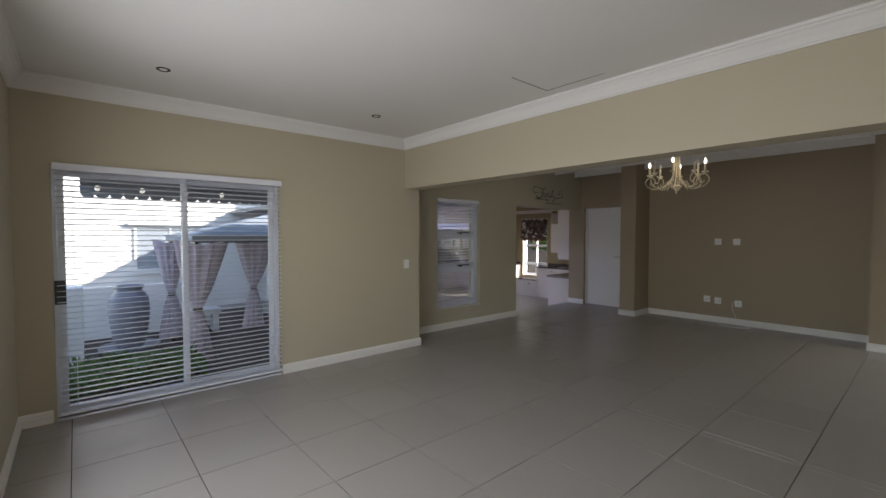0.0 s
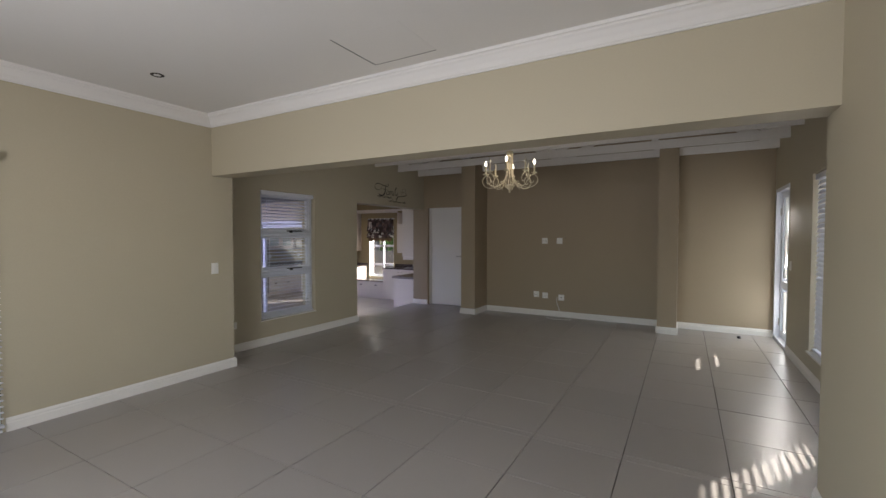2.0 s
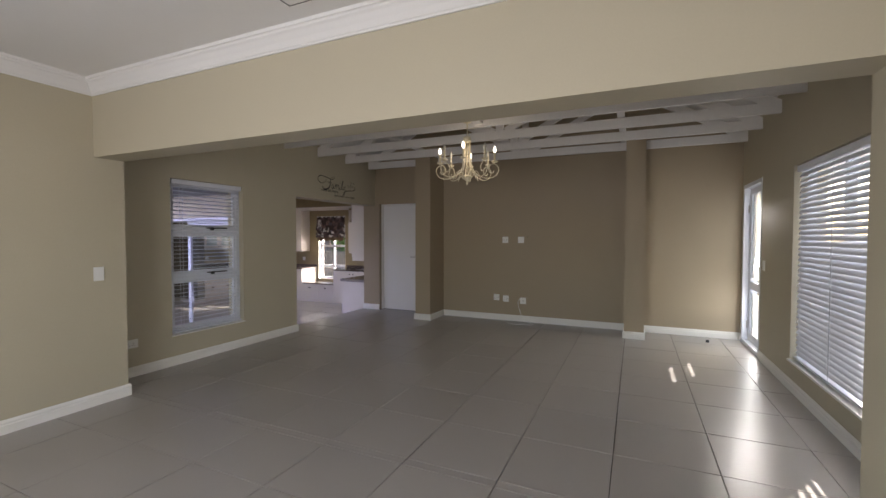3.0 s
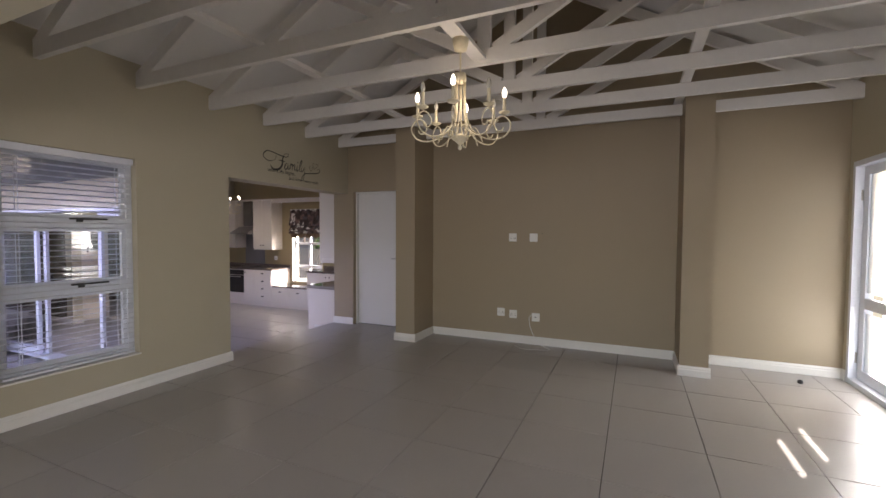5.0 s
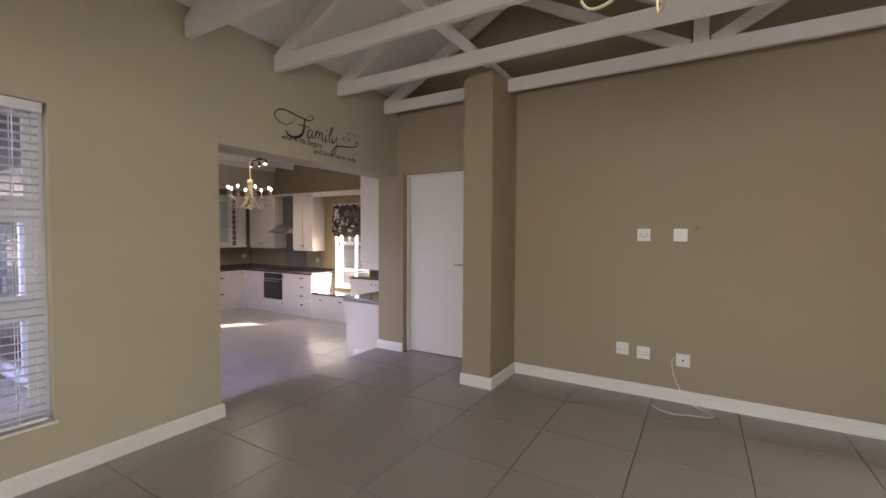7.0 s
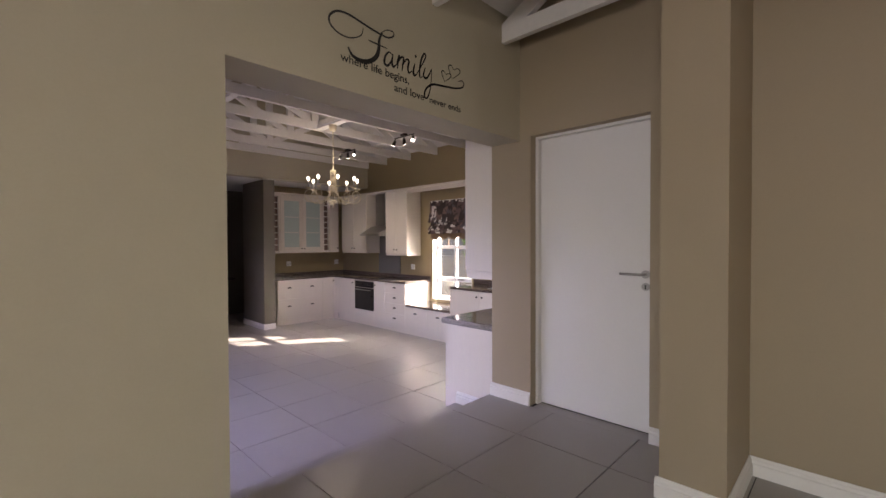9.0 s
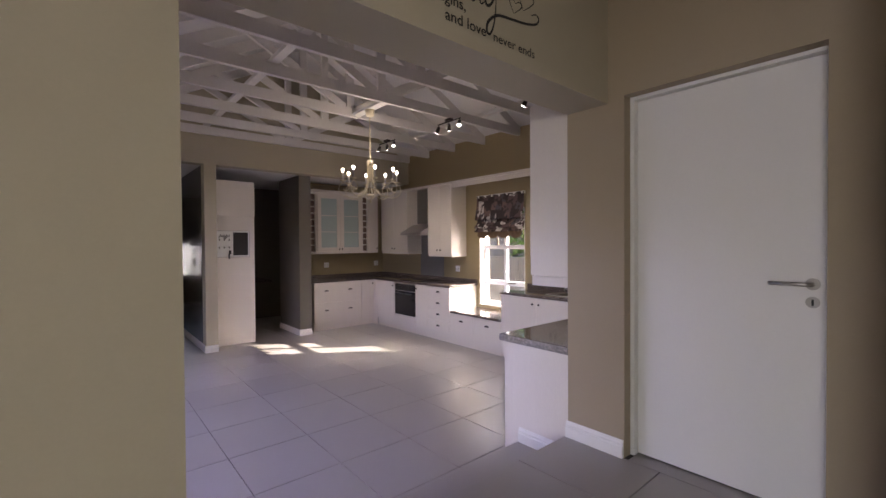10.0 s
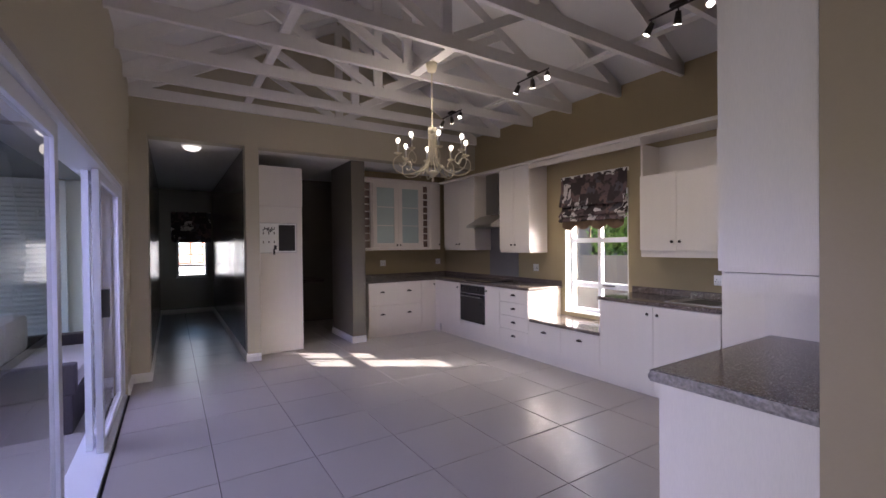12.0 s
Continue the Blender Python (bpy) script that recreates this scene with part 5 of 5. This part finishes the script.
for i in range(24):
    x = 0.08 + 0.07 + i * 0.131
    w = 0.0655
    arc = [(x - w * math.cos(u), 1.956 - 0.045 * math.sin(u)) for u in (0, 0.5, 1.05, 1.57, 2.09, 2.64, math.pi)]
    fa = [bm.verts.new((p, 6.352, q)) for p, q in arc]
    fb = [bm.verts.new((p, 6.364, q)) for p, q in arc]
    bm.faces.new(fa)
    bm.faces.new(fb[::-1])
    for k in range(6):
        bm.faces.new((fa[k], fb[k], fb[k + 1], fa[k + 1]))
structure("patio_valance", bm, M_CANOPY, "scalloped grey edge of the patio roof", "valance")
garden_wall = structure("wall_garden", boxes((-9, 5.9, 12.6, 12.8, -0.42, 3.4)), M_PATIO, "tall white rendered house wall in sun", "wall")
w3 = structure("window_3", boxes((1.15, 2.55, 12.585, 12.60, 0.65, 1.65)), M_CANOPY, "white framed window of the far wing in sun", "window")
part("window_frame", boxes((1.1, 1.15, 12.56, 12.60, 0.6, 1.7), (2.55, 2.6, 12.56, 12.60, 0.6, 1.7), (1.83, 1.87, 12.565, 12.585, 0.65, 1.65), (1.15, 2.55, 12.56, 12.60, 1.65, 1.7), (1.15, 2.55, 12.56, 12.60, 0.6, 0.65), bevel=0.003), M_PATIO, w3)
part("sill", boxes((1.02, 2.68, 12.50, 12.60, 0.54, 0.598), bevel=0.004), M_PATIO, w3)
part("lintel", boxes((0.98, 2.72, 12.50, 12.60, 1.702, 1.78), bevel=0.004), M_PATIO, w3)
structure("wall_low_garden", boxes((-1.0, 2.2, 9.6, 9.75, -0.36, 0.55)), M_PATIO, "low white garden wall", "wall")
structure("wall_boundary_east", boxes((17.0, 17.3, 4, 22, -0.42, 2.6)), M_HEDGEWALL, "grey boundary wall beyond the kitchen window", "wall")

pot = thing("garden_pot", "large grey glazed garden urn in a saucer", "urn", (0.66, 8.35, -0.36))
part("urn", lathe(bmesh.new(), [(0.16, 0.03), (0.21, 0.12), (0.26, 0.45), (0.275, 0.66), (0.26, 0.83), (0.20, 0.93), (0.165, 0.97), (0.20, 1.01), (0.20, 1.04), (0.165, 1.04), (0.15, 0.95)], 32), M_POT, pot, smooth=True)
part("saucer", lathe(bmesh.new(), [(0.32, 0.0), (0.40, 0.05), (0.41, 0.09), (0.38, 0.09), (0.33, 0.03), (0.01, 0.025)], 32), M_POT, pot, smooth=True)
tagged(part("garden_plinth", boxes((-0.30, 0.09, 7.45, 7.85, -0.36, 0.77), bevel=0.012), M_PATIO), "pale rendered garden plinth on the paving", "plinth")
bench = thing("garden_bench", "low white garden bench beside the gazebo", "bench", (1.42, 8.95, -0.36))
part("seat", boxes((0, 0.72, 0, 0.34, 0.33, 0.44), bevel=0.012), M_PATIO, bench)
for bx in (0.04, 0.58):
    part("leg", boxes((bx, bx + 0.10, 0.03, 0.31, 0, 0.33), bevel=0.006), M_PATIO, bench)

GX0, GX1, GY0, GY1 = 1.27, 3.85, 6.5, 8.55
gz = thing("gazebo", "fabric gazebo with tied mauve curtains", "gazebo", (0, 0, -0.36))


def curtain(x, y, lean, spread):
    """A gathered curtain: wide at the rail, drawn in by a tie, flaring again to the hem."""
    bm = bmesh.new()
    rows = []
    for k in range(25):
        h = k / 24
        w = 0.045 + (spread * ((h - 0.45) / 0.55) ** 0.8 if h > 0.45 else 0.11 * ((0.45 - h) / 0.45) ** 0.7)
        cx = x + lean * (max(0.0, h - 0.45) - 0.25 * max(0.0, 0.45 - h))
        ring = []
        for j in range(44):
            a = 2 * math.pi * j / 44
            f = 1 + (0.28 * math.sin(9 * a) + 0.12 * math.sin(4 * a + 1.3)) * min(1.0, abs(h - 0.45) * 5 + 0.3)
            ring.append(bm.verts.new((cx + w * f * math.cos(a), y + 0.45 * w * f * math.sin(a), 0.08 + 1.66 * h + 0.03 * math.cos(2 * a) * h)))
        rows.append(ring)
    for a, b in zip(rows, rows[1:]):
        for j in range(44):
            bm.faces.new((a[j], a[(j + 1) % 44], b[(j + 1) % 44], b[j]))
    c = part("curtain", bm, M_CLOTH, gz, "gathered mauve curtain", smooth=True)
    part("tie", lathe(bmesh.new(), [(0.05, 0.80), (0.062, 0.815), (0.062, 0.835), (0.05, 0.85)], 14, (x, y, 0)), M_BROWNCLOTH, c)


for x, y, lean, spread in ((GX0, GY0, 0.12, 0.21), (GX0, GY1, -0.06, 0.13), (2.62, GY1, 0.10, 0.24), (GX1, GY0, -0.12, 0.21)):
    curtain(x, y, lean, spread)
for x, y in ((GX0, GY0), (GX1, GY0), (GX0, GY1), (GX1, GY1)):
    part("post", boxes((x - 0.022, x + 0.022, y - 0.022, y + 0.022, 0, 1.78), bevel=0.003), M_BLACK, gz)
part("rail", boxes((GX0, GX1, GY0 - 0.012, GY0 + 0.012, 1.735, 1.76), (GX0, GX1, GY1 - 0.012, GY1 + 0.012, 1.735, 1.76), (GX0 - 0.012, GX0 + 0.012, GY0, GY1, 1.735, 1.76), (GX1 - 0.012, GX1 + 0.012, GY0, GY1, 1.735, 1.76)), M_BLACK, gz)
bm = bmesh.new()
g0, g1, h0, h1 = GX0 - 0.06, GX1 + 0.06, GY0 - 0.06, GY1 + 0.06
v = [bm.verts.new(p) for p in ((g0, h0, 1.75), (g1, h0, 1.75), (g1, h1, 1.75), (g0, h1, 1.75), (g0, h0, 1.83), (g1, h0, 1.83), (g1, h1, 1.83), (g0, h1, 1.83), ((g0 + g1) / 2, (h0 + h1) / 2, 2.20))]
for q in ((0, 1, 5, 4), (1, 2, 6, 5), (2, 3, 7, 6), (3, 0, 4, 7), (4, 5, 8), (5, 6, 8), (6, 7, 8), (7, 4, 8)):
    bm.faces.new([v[i] for i in q])
part("canopy", bm, M_CANOPY, gz, "blue-grey canopy")


def leaf_mass(name, x0, x1, y0, y1, z0, z1, n, size, label, seed):
    """A hedge of many small folded leaves on a twiggy mound."""
    rng = random.Random(seed)
    bm = bmesh.new()
    for _ in range(n):
        u, w = rng.random(), rng.random()
        top = z0 + (z1 - z0) * (0.55 + 0.45 * noise.noise(Vector((u * 5 + seed, w * 5, 0))) + 0.25 * rng.random())
        c = Vector((x0 + (x1 - x0) * u, y0 + (y1 - y0) * w, z0 + (top - z0) * rng.random() ** 0.5))
        d = Vector((rng.uniform(-1, 1), rng.uniform(-1, 1), rng.uniform(0.1, 1.2))).normalized() * size * rng.uniform(0.7, 1.4)
        s = d.orthogonal().normalized() * size * 0.28
        s.rotate(Matrix.Rotation(rng.uniform(0, 6.28), 3, d.normalized()))
        a, b, t, m = bm.verts.new(c - s), bm.verts.new(c + s), bm.verts.new(c + d), bm.verts.new(c + d * 0.5 + d.cross(s) * 1.5)
        bm.faces.new((a, m, t))
        bm.faces.new((m, b, t))
        bm.faces.new((a, b, m))
    ob = part(name, bm, M_LEAF)
    return tagged(ob, label, "hedge", kind="stuff")


leaf_mass("low_hedge", -0.5, 1.15, 5.35, 6.3, -0.16, 0.13, 3600, 0.06, "low green garden hedge outside the door", 3)
leaf_mass("tall_hedge", 14.9, 15.9, 9.6, 11.45, 0.5, 3.0, 4200, 0.14, "green hedge beyond the kitchen window", 7)

for x in (0.22, 0.62, 1.05, 1.45):
    t = thing("festoon_bulb", "small round bulb hung under the patio roof", "bulb", (x, 5.9, 2.07))
    part("cord", cyl(bmesh.new(), (0, 0, 0), (0, 0, -0.06), 0.004, seg=6), M_BLACK, t)
    part("globe", lathe(bmesh.new(), [(0.008, -0.05), (0.022, -0.065), (0.026, -0.085), (0.02, -0.104), (0.003, -0.112)], 12), M_LAMPGLASS, t, smooth=True)

sofa = thing("patio_sofa", "dark wicker patio sofa with pale cushions", "sofa", (5.42, 10.25, -0.42), 0)
part("base", boxes((-0.55, 0.4, -0.9, 0.9, 0.0, 0.32), bevel=0.02), M_SOFA, sofa)
part("backrest", boxes((-0.62, -0.42, -0.9, 0.9, 0.32, 0.75), bevel=0.03), M_SOFA, sofa)
for y in (-0.9, 0.78):
    part("armrest", boxes((-0.5, 0.42, y, y + 0.12, 0.32, 0.58), bevel=0.02), M_SOFA, sofa)
part("seat_cushion", boxes((-0.4, 0.4, -0.76, 0.76, 0.32, 0.46), bevel=0.04), M_CUSH, sofa, smooth=False)
part("back_cushion", boxes((-0.42, -0.2, -0.74, 0.0, 0.46, 0.85), bevel=0.07), M_CUSH, sofa)
part("back_cushion", boxes((-0.42, -0.2, 0.02, 0.74, 0.46, 0.85), bevel=0.07), M_CUSH, sofa)
# Unseen roof and wall, added to trim the sun at the south openings.
structure("porch_roof", boxes((3.0, 14.0, -2.95, -1.24, 2.45, 2.55)), M_PATIO, "unseen white roof added to shade the south openings", "roof")
structure("wall_porch", boxes((7.72, 9.6, -2.95, -2.85, -0.42, 2.45)), M_PATIO, "unseen white wall added to block the sun", "wall")
sh = thing("louvred_shutter", "white louvred shutter on the patio wall", "shutter", (4.2, 12.58, -0.40))
part("frame", frame_x(0, 1.1, -0.05, 0.0, 0.0, 2.45, 0.06), M_ALU, sh)
blade = part("blade", boxes((0.06, 1.04, -0.03, 0.018, -0.004, 0.004)), M_SLAT, sh)
blade.location, blade.rotation_euler = (0, -0.02, 0.1), (radians(35), 0, 0)
for i in range(1, 38):
    o = new("blade", blade.data)
    o.parent, o.location, o.rotation_euler = sh, (0, -0.02, 0.1 + 0.062 * i), (radians(35), 0, 0)
structure("wall_garden_east", boxes((14.3, 14.5, 8.5, 14.5, -0.42, 0.85)), M_HEDGEWALL, "low grey garden wall", "wall")
structure("wall_white_pier", boxes((15.2, 15.5, 11.6, 13.5, -0.42, 3.2)), M_HEDGEWALL, "grey rendered garden pier", "wall")
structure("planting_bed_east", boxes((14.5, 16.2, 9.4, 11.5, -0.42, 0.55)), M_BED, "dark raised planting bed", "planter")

# ---- floor tiles ----
TILES = {}


def lay_tiles(parent, areas, ox, oy, size, top, gap=0.0055):
    for x0, x1, y0, y1 in areas:
        i0, i1 = math.floor((x0 - ox) / size), math.ceil((x1 - ox) / size)
        j0, j1 = math.floor((y0 - oy) / size), math.ceil((y1 - oy) / size)
        for i in range(i0, i1):
            for j in range(j0, j1):
                a, b = max(x0, ox + i * size) + gap / 2, min(x1, ox + (i + 1) * size) - gap / 2
                c, d = max(y0, oy + j * size) + gap / 2, min(y1, oy + (j + 1) * size) - gap / 2
                if b - a < 0.01 or d - c < 0.01:
                    continue
                key = (round(b - a, 3), round(d - c, 3))
                if key not in TILES:
                    ob = part("tile", boxes((0, b - a, 0, d - c, -0.009, 0), bevel=0.0012), M_TILE)
                    TILES[key] = ob.data
                else:
                    ob = new("tile", TILES[key])
                ob.parent = parent
                ob.location = (a, c, top + random.uniform(-0.0004, 0.0004))


lay_tiles(floor, [(XW, XB1, YLS, YLN), (XB1, XE, YFS, YK + 0.02)], 4.795, 0.476, 0.602, 0.0)
lay_tiles(floor_kitchen, [(XKW, XKE, 5.665, YKN), (6.31, 8.82, YKN, 15.9), (8.82, 10.4, YKN + 0.2, 13.2)], 6.755, 8.342, 0.602, ZK)
